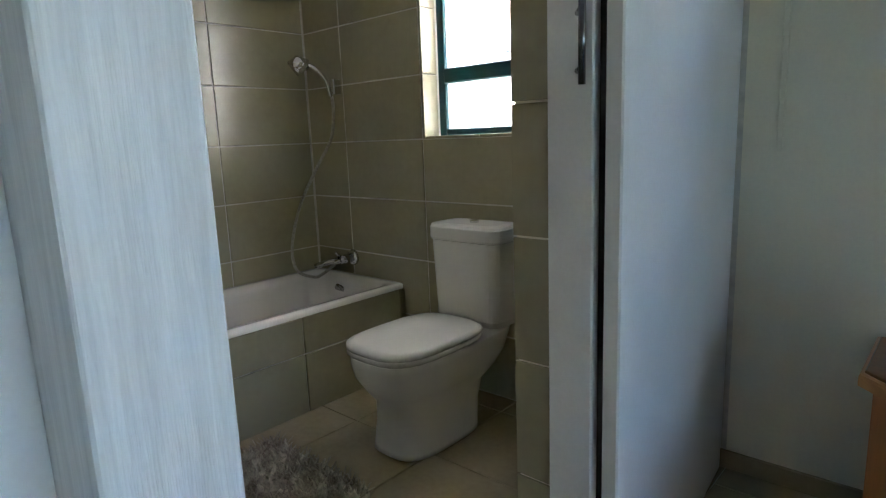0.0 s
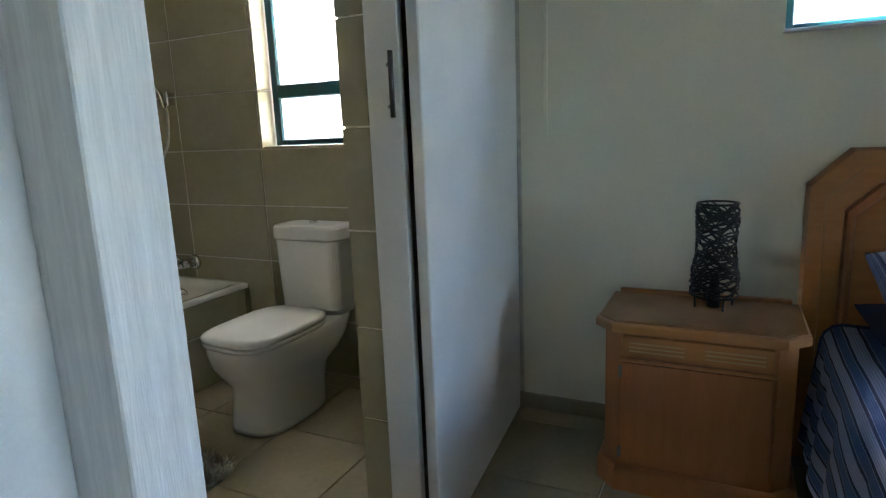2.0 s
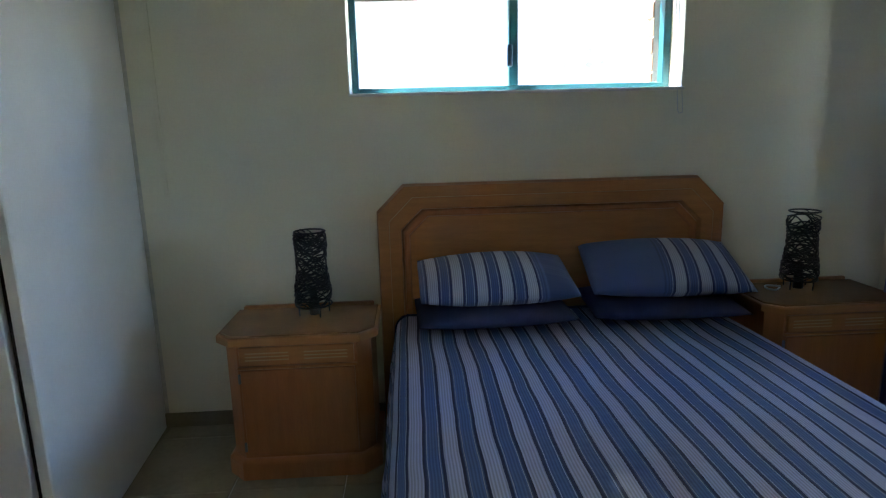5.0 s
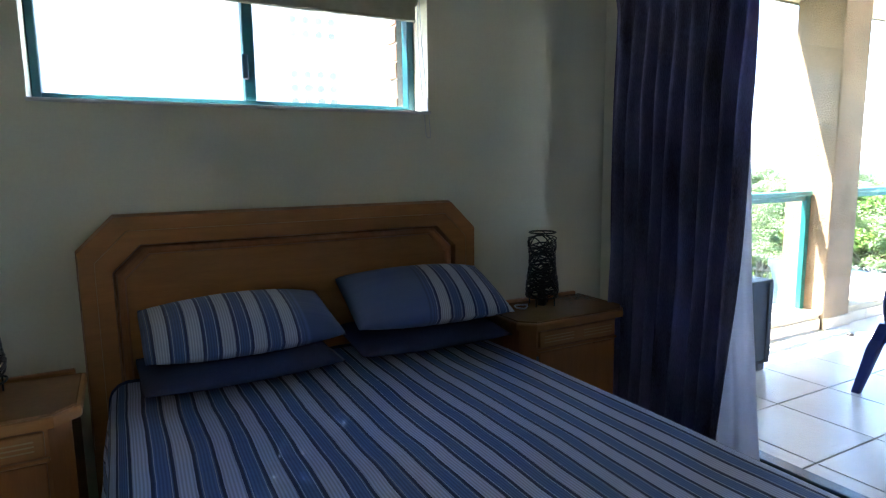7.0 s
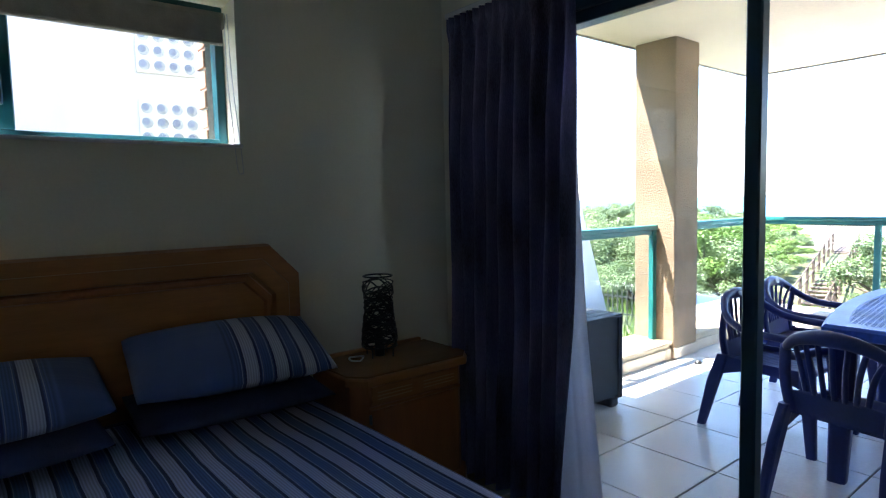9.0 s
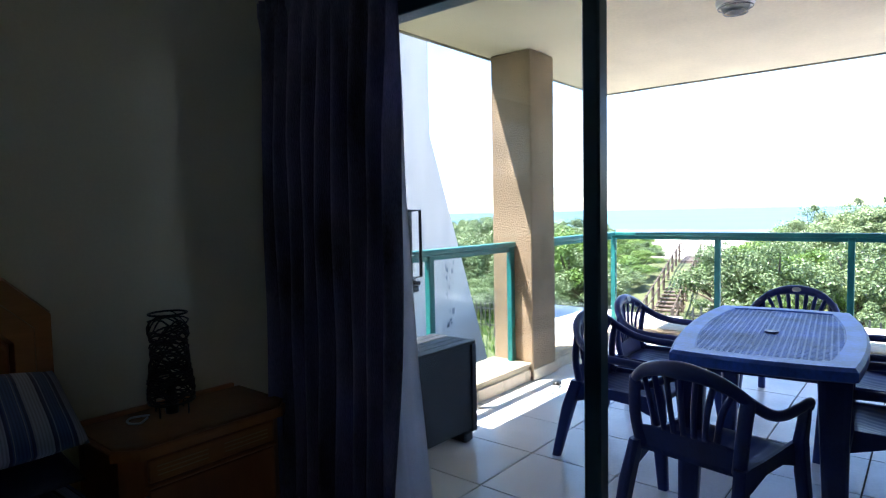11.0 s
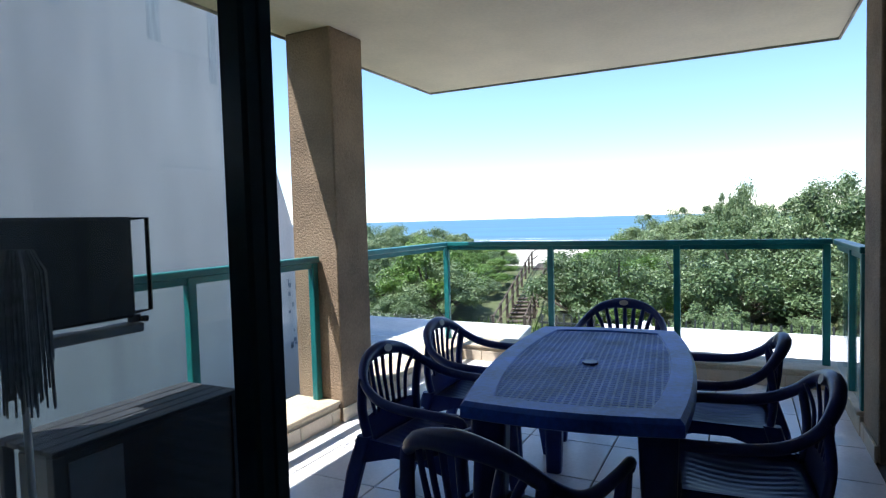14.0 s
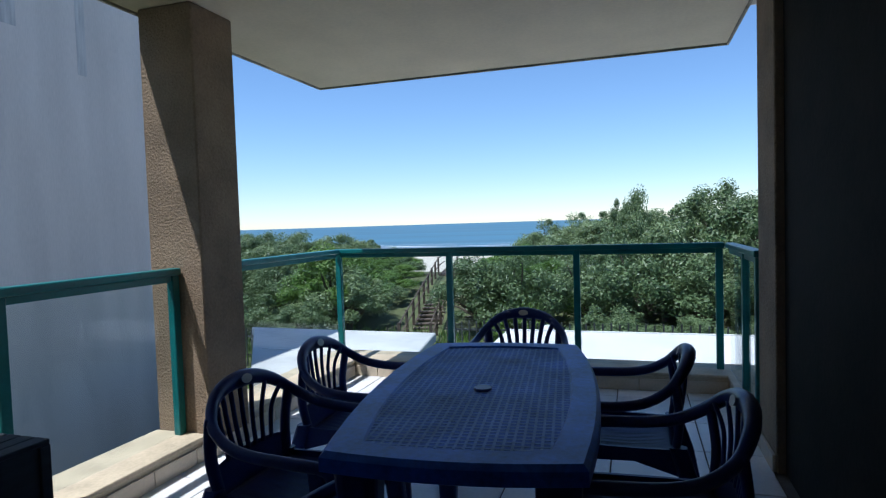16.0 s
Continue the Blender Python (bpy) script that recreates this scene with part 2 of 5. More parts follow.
def leafmat(name, a, b):
    m = bpy.data.materials.new(name)
    m.use_nodes = True
    n, l = m.node_tree.nodes, m.node_tree.links
    bs = n["Principled BSDF"]
    bs.inputs["Roughness"].default_value = 0.40
    bs.inputs["Specular IOR Level"].default_value = 0.5
    ge, oi = n.new("ShaderNodeNewGeometry"), n.new("ShaderNodeObjectInfo")
    ad = n.new("ShaderNodeMath")
    ad.operation = "MULTIPLY_ADD"
    ad.inputs[1].default_value = 0.6
    l.new(ge.outputs["Random Per Island"], ad.inputs[0])
    h = n.new("ShaderNodeMath")
    h.operation = "MULTIPLY"
    h.inputs[1].default_value = 0.4
    l.new(oi.outputs["Random"], h.inputs[0]), l.new(h.outputs[0], ad.inputs[2])
    r = n.new("ShaderNodeValToRGB")
    r.color_ramp.elements[0].color, r.color_ramp.elements[1].color = (*a, 1), (*b, 1)
    l.new(ad.outputs[0], r.inputs[0]), l.new(r.outputs[0], bs.inputs["Base Color"])
    tl, mx = n.new("ShaderNodeBsdfTranslucent"), n.new("ShaderNodeMixShader")
    mx.inputs[0].default_value = 0.25
    l.new(r.outputs[0], tl.inputs[0])
    l.new(bs.outputs[0], mx.inputs[1]), l.new(tl.outputs[0], mx.inputs[2]), l.new(mx.outputs[0], n["Material Output"].inputs[0])
    return m


LEAF = leafmat("dune_leaf", (0.032, 0.075, 0.018), (0.29, 0.37, 0.165))
LEAFB = leafmat("bright_leaf", (0.06, 0.14, 0.015), (0.21, 0.32, 0.065))
CLEAR = glass("clear_pane", (0.97, 0.985, 0.98))
RAILGLASS = glass("rail_pane", (0.93, 0.955, 0.95))
FROST = frosted("frosted_pane", (0.95, 0.95, 0.93))
LT, MD, DK, GR = (0.60, 0.65, 0.82), (0.115, 0.20, 0.45), (0.018, 0.030, 0.11), (0.10, 0.17, 0.33)
BANDS = [(0, DK), (0.085, LT), (0.50, DK), (0.585, GR), (0.61, LT), (0.63, MD), (0.95, LT), (0.97, GR)]
COVER = stripes("striped_cover", 0, 0.100, BANDS, wobble=0.03)
PB, PL = (0.065, 0.11, 0.25), (0.40, 0.44, 0.55)
PILLOW = stripes("striped_pillow", 0, 0.104, [(0, DK), (0.08, PL), (0.50, DK), (0.58, PB), (0.61, PL), (0.63, PB), (0.94, PL), (0.96, PB)])

# ---------- mesh helpers ----------


def part(name, bm, material, parent=None, label="", smooth=False):
    me = bpy.data.meshes.new(name)
    bm.normal_update()
    bm.to_mesh(me)
    bm.free()
    me.materials.append(material)
    if smooth:
        me.shade_smooth()
    ob = new(name, me)
    if parent is not None:
        ob.parent = parent
    if label:
        tagged(ob, label)
    return ob


def thing(name, at=(0, 0, 0), label="", category="", group="", kind="", rz=0):
    ob = new(name)
    ob.matrix_world = pose(*at, 0, 0, rz)
    return tagged(ob, label, category, group, kind)


def box(lo, hi, bevel=0.0, bm=None, m=None, seg=1):
    bm = bm or bmesh.new()
    c = [(a + b) / 2 for a, b in zip(lo, hi)]
    s = [abs(b - a) for a, b in zip(lo, hi)]
    mm = Matrix.Translation(c) @ Matrix.Diagonal((*s, 1))
    if m is not None:
        mm = m @ mm
    r = bmesh.ops.create_cube(bm, size=1, matrix=mm)
    if bevel:
        es = list({e for v in r["verts"] for e in v.link_edges})
        bmesh.ops.bevel(bm, geom=es, offset=bevel, segments=seg, affect="EDGES", profile=0.5)
    return bm


def prism(points, z0, z1, bevel=0.0, bm=None, seg=1):
    """An upright prism over a plan outline."""
    bm = bm or bmesh.new()
    lo = [bm.verts.new((x, y, z0)) for x, y in points]
    hi = [bm.verts.new((x, y, z1)) for x, y in points]
    n = len(points)
    fs = [bm.faces.new(lo[::-1]), bm.faces.new(hi)]
    for i in range(n):
        fs.append(bm.faces.new((lo[i], lo[(i + 1) % n], hi[(i + 1) % n], hi[i])))
    bmesh.ops.recalc_face_normals(bm, faces=fs)
    if bevel:
        es = [e for e in bm.edges if e.verts[0] in hi and e.verts[1] in hi]
        bmesh.ops.bevel(bm, geom=es, offset=bevel, segments=seg, affect="EDGES", profile=0.5)
    return bm


def tube(pts, r, sides=8, bm=None, flat=1.0, closed=False, cap=True):
    """A tube along points; r: a radius or one for each point; flat squeezes it along the frame's second axis."""
    bm = bm or bmesh.new()
    pts = [Vector(p) for p in pts]
    n = len(pts)
    rs = r if isinstance(r, (list, tuple)) else [r] * n
    rings, up = [], None
    for i, p in enumerate(pts):
        a, b = pts[i - 1] if (i or closed) else p, pts[(i + 1) % n] if (i < n - 1 or closed) else p
        t = (b - a).normalized()
        if up is None:
            up = Vector((0, 0, 1)) if abs(t.z) < 0.9 else Vector((0, 1, 0))
        u = t.cross(up).normalized()
        v = u.cross(t).normalized()
        up = v
        rings.append([bm.verts.new(p + (u * math.cos(k * 2 * math.pi / sides) + v * flat * math.sin(k * 2 * math.pi / sides)) * rs[i]) for k in range(sides)])
    for i in range(n if closed else n - 1):
        A, B = rings[i], rings[(i + 1) % n]
        for k in range(sides):
            bm.faces.new((A[k], A[(k + 1) % sides], B[(k + 1) % sides], B[k]))
    if cap and not closed:
        bm.faces.new(rings[0][::-1]), bm.faces.new(rings[-1])
    return bm


def loft(rings, bm=None, cap0=True, cap1=True):
    bm = bm or bmesh.new()
    vs = [[bm.verts.new(p) for p in r] for r in rings]
    n = len(vs[0])
    fs = []
    for A, B in zip(vs, vs[1:]):
        for k in range(n):
            fs.append(bm.faces.new((A[k], A[(k + 1) % n], B[(k + 1) % n], B[k])))
    if cap0:
        fs.append(bm.faces.new(vs[0][::-1]))
    if cap1:
        fs.append(bm.faces.new(vs[-1]))
    bmesh.ops.recalc_face_normals(bm, faces=fs)
    return bm


def rrect(w, d, r, n=5, cx=0, cy=0, z=0):
    """A rounded rectangle's outline."""
    out = []
    for k, (sx, sy) in enumerate(((1, 1), (-1, 1), (-1, -1), (1, -1))):
        for i in range(n + 1):
            a = math.pi / 2 * (k + i / n)
            out.append(Vector((cx + sx * (w / 2 - r) + r * math.cos(a), cy + sy * (d / 2 - r) + r * math.sin(a), z)))
    return out


def sheet(nx, ny, f, thick=0.0, uv=None):
    """A grid surface f(u, v); uv gives the cloth coordinate kept as an attribute."""
    bm = bmesh.new()
    lay = bm.verts.layers.float_vector.new("cloth")
    vs = []
    for j in range(ny + 1):
        row = []
        for i in range(nx + 1):
            v = bm.verts.new(f(i / nx, j / ny))
            v[lay] = Vector(uv(i / nx, j / ny)) if uv else v.co
            row.append(v)
        vs.append(row)
    for j in range(ny):
        for i in range(nx):
            bm.faces.new((vs[j][i], vs[j][i + 1], vs[j + 1][i + 1], vs[j + 1][i]))
    if thick:
        bmesh.ops.solidify(bm, geom=bm.faces[:], thickness=thick)
    return bm


def setting(name, bm, material, label="", category=""):
    return tagged(part(name, bm, material), label, category, "", "structure")


def pieces(name, parent, material, spots, bevel):
    """Alike pieces, each an object, sharing meshes by size."""
    cache = {}
    for (x, y, z), s in spots:
        key = tuple(round(c, 3) for c in s)
        if key not in cache:
            bm = box([-c / 2 for c in s], [c / 2 for c in s], bevel)
            me = bpy.data.meshes.new(name)
            bm.to_mesh(me)
            bm.free()
            me.materials.append(material)
            cache[key] = me
        ob = new(name, cache[key])
        ob.location = (x, y, z)
        ob.parent = parent


def cuts(a, b, start, pitch, gap):
    """Spans of pieces along a line from a to b, with joints at start + k * pitch."""
    k = math.floor((a - start) / pitch)
    out, p = [], start + k * pitch
    while p < b - 1e-6:
        lo, hi = max(a, p + gap / 2), min(b, p + pitch - gap / 2)
        if hi - lo > 0.015:
            out.append((lo, hi))
        p += pitch
    return out

# ---------- structure ----------
WY = 2.2      # headboard wall, inner face
GX = 3.30     # sliding door plane
HC = 2.52     # ceiling
floor = setting("floor", box((-2.6, -2.4, -0.2), (3.42, 2.5, -0.008)), GROUT, "cream ceramic tile floor with pale grout joints", "floor")
setting("ceiling", box((-2.75, -2.5, HC), (3.42, 2.55, HC + 0.2)), CEIL, "plain white painted ceiling", "ceiling")


def wall_with_hole(name, x0, x1, y0, y1, hx0, hx1, z0, z1, material, label):
    """A wall along x with one opening through it."""
    bm = box((x0, y0, 0), (hx0, y1, HC))
    box((hx1, y0, 0), (x1, y1, HC), bm=bm)
    box((hx0, y0, 0), (hx1, y1, z0), bm=bm)
    box((hx0, y0, z1), (hx1, y1, HC), bm=bm)
    return setting(name, bm, material, label, "wall")


wall_n = wall_with_hole("wall_north", -0.2, 3.42, WY, WY + 0.22, 0.75, 2.26, 1.545, 2.12, PLASTER, "smooth cream plastered bedroom wall with a high window")
bath_n = wall_with_hole("wall_bathroom_north", -2.75, -0.2, WY, WY + 0.22, -1.62, -0.95, 1.2, 2.2, GROUT, "bathroom wall clad in olive grey tiles")
bath_w = setting("wall_bathroom_west", box((-2.75, -0.6, 0), (-2.52, WY, HC)), GROUT, "bathroom wall clad in olive grey tiles", "wall")
setting("wall_bathroom_south", box((-2.75, -0.8, 0), (-0.36, -0.6, HC)), PLASTER, "plain plastered bathroom wall", "wall")
# wall between bathroom and bedroom, with the doorway between y 0.32 and 1.17
part_w = setting("wall_partition", prism([(-0.405, 1.215), (-0.292, 1.215), (-0.292, 1.20), (-0.215, 1.20), (-0.215, 1.6), (-0.24, WY), (-0.405, WY)], 0, HC), PLASTER, "plastered wall between bathroom and bedroom", "wall")
setting("wall_partition_south", box((-0.36, -2.4, 0), (-0.212, 0.2135, HC)), WHITE, "white painted wall beside the bathroom doorway", "wall")
setting("wall_over_doorway", box((-0.36, 0.214, 2.1005), (-0.235, 1.2, HC)), WHITE, "white wall over the bathroom doorway", "wall")
setting("wall_south", box((-0.36, -2.5, 0), (3.42, -2.4, HC)), PLASTER, "plain plastered bedroom wall", "wall")
setting("wall_east_corner", box((GX + 0.02, 2.02, 0), (3.52, WY, HC)), PLASTER, "short plastered wall beside the sliding door", "wall")
setting("wall_east_head", box((GX + 0.02, -0.66, 2.08), (3.52, 2.02, HC)), PLASTER, "plastered wall over the sliding door", "wall")
setting("wall_east_south", box((GX + 0.02, -2.4, 0), (3.52, -0.66, HC)), PLASTER, "plastered wall beside the sliding door", "wall")
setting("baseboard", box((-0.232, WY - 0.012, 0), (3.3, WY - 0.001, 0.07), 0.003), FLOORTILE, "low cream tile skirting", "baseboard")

setting("trim", box((-0.10, WY - 0.006, 1.12), (-0.082, WY - 0.0005, HC - 0.002), 0.002), PLASTER, "thin painted cable cover running up the wall", "trim")

# doorway trim: near jamb post of whitewashed wood
jamb = thing("door_frame", (0, 0, 0), "whitewashed wood grain door jamb of the bathroom doorway", "door frame", kind="structure")
part("post", box((-0.225, 0.214, 0), (-0.088, 0.329, 2.1), 0.003), WHITEWOOD, jamb)
part("lintel", box((-0.225, 0.33, 2.06), (-0.088, 1.17, 2.1), 0.003), WHITEWOOD, jamb)
# far jamb: leaf of the pocket door with its pull handle, then the white casing board
leaf = thing("door_1", (0, 0, 0), "white sliding door leaf with a chrome bar handle, pushed open", "door", kind="structure")
lf = part("leaf", box((-0.291, 1.165, 0.01), (-0.187, 1.199, 2.06), 0.003), WHITE, leaf)
h = bmesh.new()
tube([(-0.190, 1.125, 1.288), (-0.190, 1.125, 1.455)], 0.007, 10, h)
part("handle", h, HANDLEM, leaf, "slim chrome bar handle", True)
for z in (1.318, 1.425):
    part("handle_post", tube([(-0.222, 1.166, z), (-0.190, 1.125, z)], 0.006, 8), HANDLEM, leaf, smooth=True)
# solid dark strip that paints the shade between leaf and casing
part("gap_strip", box((-0.1865, 1.190, 0.0), (-0.1655, 1.199, 2.06)), GAPSHADE, leaf, "dark strip coloured as the shadow in the gap")
cas = thing("door_casing", (0, 0, 0), "white wooden casing panel beside the doorway", "door frame", kind="structure")
part("edge_board", box((-0.165, 1.170, 0), (-0.128, 1.199, 2.1), 0.004), WHITE, cas)
part("panel", prism([(-0.214, 1.2), (-0.133, 1.2), (-0.218, WY - 0.001), (-0.2395, WY - 0.001)], 0, HC - 0.002), WHITE, cas, "smooth white painted side panel")

# ---------- bathroom ----------
spots = []
for za, zb in cuts(0, HC - 0.02, 0.0, 0.3, 0.007):
    for xa, xb in cuts(-2.51, -0.36, -1.627, 0.575, 0.007):
        for a, b in ((xa, min(xb, -1.622)), (max(xa, -0.948), xb)) if zb > 1.21 and za < 2.2 and xb > -1.62 and xa < -0.95 else ((xa, xb),):
            if b - a > 0.02:
                spots.append((((a + b) / 2, WY - 0.0005, (za + zb) / 2), (b - a, 0.006, zb - za)))
TILES_BN = spots
spots = []
for za, zb in cuts(0, HC - 0.02, 0.0, 0.3, 0.007):
    for ya, yb in cuts(-0.6, WY - 0.013, 1.63, 0.6, 0.007):
        spots.append(((-2.5195, (ya + yb) / 2, (za + zb) / 2), (0.006, yb - ya, zb - za)))
TILES_BW = spots
TILES_J = [((-0.352, 1.213, (a + b) / 2), (0.118, 0.008, b - a)) for a, b in cuts(0, 2.06, 0.07, 0.3, 0.006)]
TILES_J += [((-0.406, (ya + yb) / 2, (a + b) / 2), (0.008, yb - ya, b - a)) for a, b in cuts(0, HC - 0.02, 0.07, 0.3, 0.006) for ya, yb in cuts(1.256, WY - 0.014, 1.256, 0.6, 0.006)]
# reveal tiles of the window
TILES_REV = [((-1.614, 2.245, (a + b) / 2), (0.012, 0.10, b - a)) for a, b in cuts(1.2, 2.2, 1.2, 0.3, 0.004)]
TILES_REV += [(((a + b) / 2, 2.245, 1.206), (b - a, 0.10, 0.012)) for a, b in cuts(-1.607, -0.95, -1.607, 0.33, 0.004)]

win = thing("window_1", (0, 0, 0), "teal framed bathroom window with frosted panes", "window", kind="structure")
W0, W1, WZ0, WZ1, WF = -1.606, -0.952, 1.213, 2.198, 2.30
for lo, hi in (((W0, WF, WZ0), (W0 + 0.045, WF + 0.05, WZ1)), ((W1 - 0.045, WF, WZ0), (W1, WF + 0.05, WZ1)), ((W0 + 0.045, WF, WZ0), (W1 - 0.045, WF + 0.05, WZ0 + 0.03)), ((W0 + 0.045, WF, WZ1 - 0.04), (W1 - 0.045, WF + 0.05, WZ1))):
    part("frame_bar", box(lo, hi, 0.004), TEAL, win)
part("transom", box((W0 + 0.045, WF - 0.012, 1.455), (W1 - 0.045, WF + 0.05, 1.525), 0.006), TEAL, win)
for z0, z1 in ((WZ0 + 0.03, 1.455), (1.525, WZ1 - 0.04)):
    part("pane", box((W0 + 0.045, WF + 0.02, z0), (W1 - 0.045, WF + 0.026, z1)), FROST, win, "frosted glass pane")
st = bmesh.new()
tube([(-1.33, WF - 0.02, 1.565), (-1.22, WF - 0.045, 1.557), (-1.05, WF - 0.02, 1.545)], 0.007, 6, st, 0.5)
part("stay", st, DARKFRAME, win, "dark window stay")

# bath
bath = thing("bathtub", (0, 0, 0), "white enamel bath set in a tiled surround", "bathtub")
BX0, BX1, BY0, BY1, BZ = -2.505, -1.79, 0.55, 2.185, 0.465
rg = []
for off, z in ((0.0, BZ - 0.02), (0.0, BZ), (0.012, BZ + 0.008), (0.055, BZ + 0.004), (0.075, BZ - 0.03), (0.11, BZ - 0.2), (0.16, BZ - 0.33), (0.22, BZ - 0.36)):
    rg.append(rrect(BX1 - BX0 - 2 * off, BY1 - BY0 - 2 * off, max(0.015, 0.02 + off * 0.9), 6, (BX0 + BX1) / 2, (BY0 + BY1) / 2, z))
part("tub", loft(rg, cap0=False), BATHACR, bath, smooth=True)
part("grip_ledge", loft([rrect(0.10 - d, 0.30 - d, 0.04, 4, BX1 - 0.145 - 0.03 * k, 1.78, BZ - 0.10 + 0.04 * k) for k, d in ((0, 0.0), (1, 0.03))]), BATHACR, bath, smooth=True)
ap = part("apron", box((BX1 - 0.03, BY0, 0), (BX1 - 0.012, BY1, BZ - 0.021)), GROUT, bath, "tiled bath front")
for za, zb in ((0, 0.27), (0.276, BZ - 0.024)):
    for ya, yb in cuts(BY0, BY1, 1.55, 0.6, 0.006):
        part("tile", box((BX1 - 0.011, ya, za), (BX1 - 0.001, yb, zb), 0.0015), WALLTILE, ap)
part("overflow", tube([(-2.22, 2.095, 0.39), (-2.22, 2.108, 0.40)], [0.032, 0.036], 16), CHROME, bath, smooth=True)
part("plug", tube([(-2.16, 0.92, BZ - 0.12), (-2.16, 0.92, BZ - 0.11)], 0.03, 14), CHROME, bath)

mix = thing("bath_mixer", (0, 0, 0), "chrome wall bath mixer with shower hose", "tap")
part("flange", tube([(-2.19, WY - 0.013, 0.565), (-2.19, WY - 0.03, 0.565)], [0.045, 0.035], 16), CHROME, mix, smooth=True)
part("body", tube([(-2.19, WY - 0.03, 0.565), (-2.19, 2.09, 0.565)], [0.026, 0.024], 12), CHROME, mix, smooth=True)
part("spout", tube([(-2.19, 2.10, 0.563), (-2.26, 2.05, 0.55), (-2.31, 2.01, 0.53)], [0.02, 0.016, 0.015], 12), CHROME, mix, smooth=True)
part("lever", tube([(-2.19, 2.09, 0.585), (-2.17, 2.05, 0.615)], [0.010, 0.007], 8), CHROME, mix, smooth=True)
hose = [(-2.20, 2.06, 0.545), (-2.23, 2.0, 0.50), (-2.30, 1.99, 0.475), (-2.40, 1.95, 0.51), (-2.455, 1.97, 0.64), (-2.42, 2.02, 0.86), (-2.33, 2.08, 1.06), (-2.245, 2.13, 1.22), (-2.215, 2.135, 1.36), (-2.215, 2.13, 1.45)]


def smooth_path(pts, n=8):
    pts = [Vector(p) for p in pts]
    out = []
    for i in range(len(pts) - 1):
        p0, p1, p2, p3 = pts[max(0, i - 1)], pts[i], pts[i + 1], pts[min(len(pts) - 1, i + 2)]
        for k in range(n):
            t = k / n
            out.append(0.5 * (2 * p1 + (p2 - p0) * t + (2 * p0 - 5 * p1 + 4 * p2 - p3) * t * t + (3 * p1 - p0 - 3 * p2 + p3) * t ** 3))
    return out + [pts[-1]]


part("hose", tube(smooth_path(hose), 0.0085, 8), HOSE, mix, "flexible metal shower hose", True)
shw = thing("hand_shower", (0, 0, 0), "chrome hand shower in a wall holder", "shower")
part("holder", box((-2.232, 2.135, 1.45), (-2.198, WY - 0.013, 1.53), 0.006), CHROME, shw)
part("grip", tube(smooth_path([(-2.215, 2.125, 1.44), (-2.215, 2.10, 1.52), (-2.235, 2.06, 1.575), (-2.265, 2.03, 1.60)]), 0.011, 10), CHROME, shw, smooth=True)
part("head", tube([(-2.265, 2.035, 1.602), (-2.30, 2.0, 1.606), (-2.325, 1.975, 1.582)], [0.025, 0.045, 0.043], 16), CHROME, shw, smooth=True)

# toilet, facing -y
wc = thing("toilet", (-1.225, 0, 0), "white ceramic close-coupled toilet with closed lid", "toilet")


def oval(w, y0, y1, z, sq=0.35, n=28):
    """An outline round in front (y0) and squarer behind."""
    out = []
    for k in range(n):
        a = 2 * math.pi * k / n
        c, s = math.cos(a), math.sin(a)
        p = 0.55 if s > 0 else 0.62
        out.append(Vector((w / 2 * math.copysign(abs(c) ** p, c), (y0 + y1) / 2 + (y1 - y0) / 2 * math.copysign(abs(s) ** p, s), z)))
    return out


part("bowl", loft([oval(0.29, 1.50, 1.95, 0.0), oval(0.29, 1.505, 1.95, 0.02), oval(0.265, 1.515, 1.97, 0.12), oval(0.265, 1.515, 2.0, 0.20), oval(0.315, 1.475, 2.08, 0.25), oval(0.365, 1.435, 2.13, 0.31), oval(0.38, 1.42, 2.16, 0.37), oval(0.38, 1.42, 2.17, 0.395), oval(0.37, 1.425, 2.165, 0.402)]), CERAMIC, wc, smooth=True)
part("seat", loft([oval(0.383, 1.420, 1.945, 0.404), oval(0.390, 1.415, 1.95, 0.41), oval(0.390, 1.415, 1.95, 0.42), oval(0.383, 1.420, 1.945, 0.424)]), CERAMIC, wc, smooth=True)
part("lid", loft([oval(0.386, 1.417, 1.948, 0.426), oval(0.392, 1.412, 1.955, 0.434), oval(0.388, 1.415, 1.952, 0.446), oval(0.348, 1.445, 1.93, 0.454), oval(0.15, 1.65, 1.8, 0.457)]), CERAMIC, wc, smooth=True)
cy = 2.075
part("cistern", loft([rrect(0.33, 0.17, 0.05, 5, 0, cy + 0.01, 0.402), rrect(0.345, 0.185, 0.05, 5, 0, cy, 0.43), rrect(0.37, 0.20, 0.05, 5, 0, cy, 0.765)]), CERAMIC, wc, smooth=False)
part("cistern_lid", loft([rrect(0.378, 0.207, 0.05, 5, 0, cy, 0.769), rrect(0.384, 0.212, 0.05, 5, 0, cy, 0.777), rrect(0.384, 0.212, 0.05, 5, 0, cy, 0.822), rrect(0.372, 0.20, 0.05, 5, 0, cy, 0.835), rrect(0.30, 0.14, 0.04, 5, 0, cy, 0.838)]), CERAMIC, wc, smooth=False)
part("flush_button", loft([rrect(0.04, 0.04, 0.0199, 5, 0, cy, z) for z in (0.837, 0.848)]), CHROME, wc)
valve = thing("angle_valve", (0, 0, 0), "small chrome water valve beside the toilet", "valve")
part("body", tube([(-1.53, WY - 0.013, 0.33), (-1.53, 2.13, 0.33)], [0.022, 0.018], 10), CHROME, valve, smooth=True)
part("pipe", tube(smooth_path([(-1.53, 2.15, 0.335), (-1.50, 2.14, 0.42), (-1.45, 2.15, 0.50), (-1.43, 2.16, 0.62)]), 0.006, 6), HOSE, valve, smooth=True)

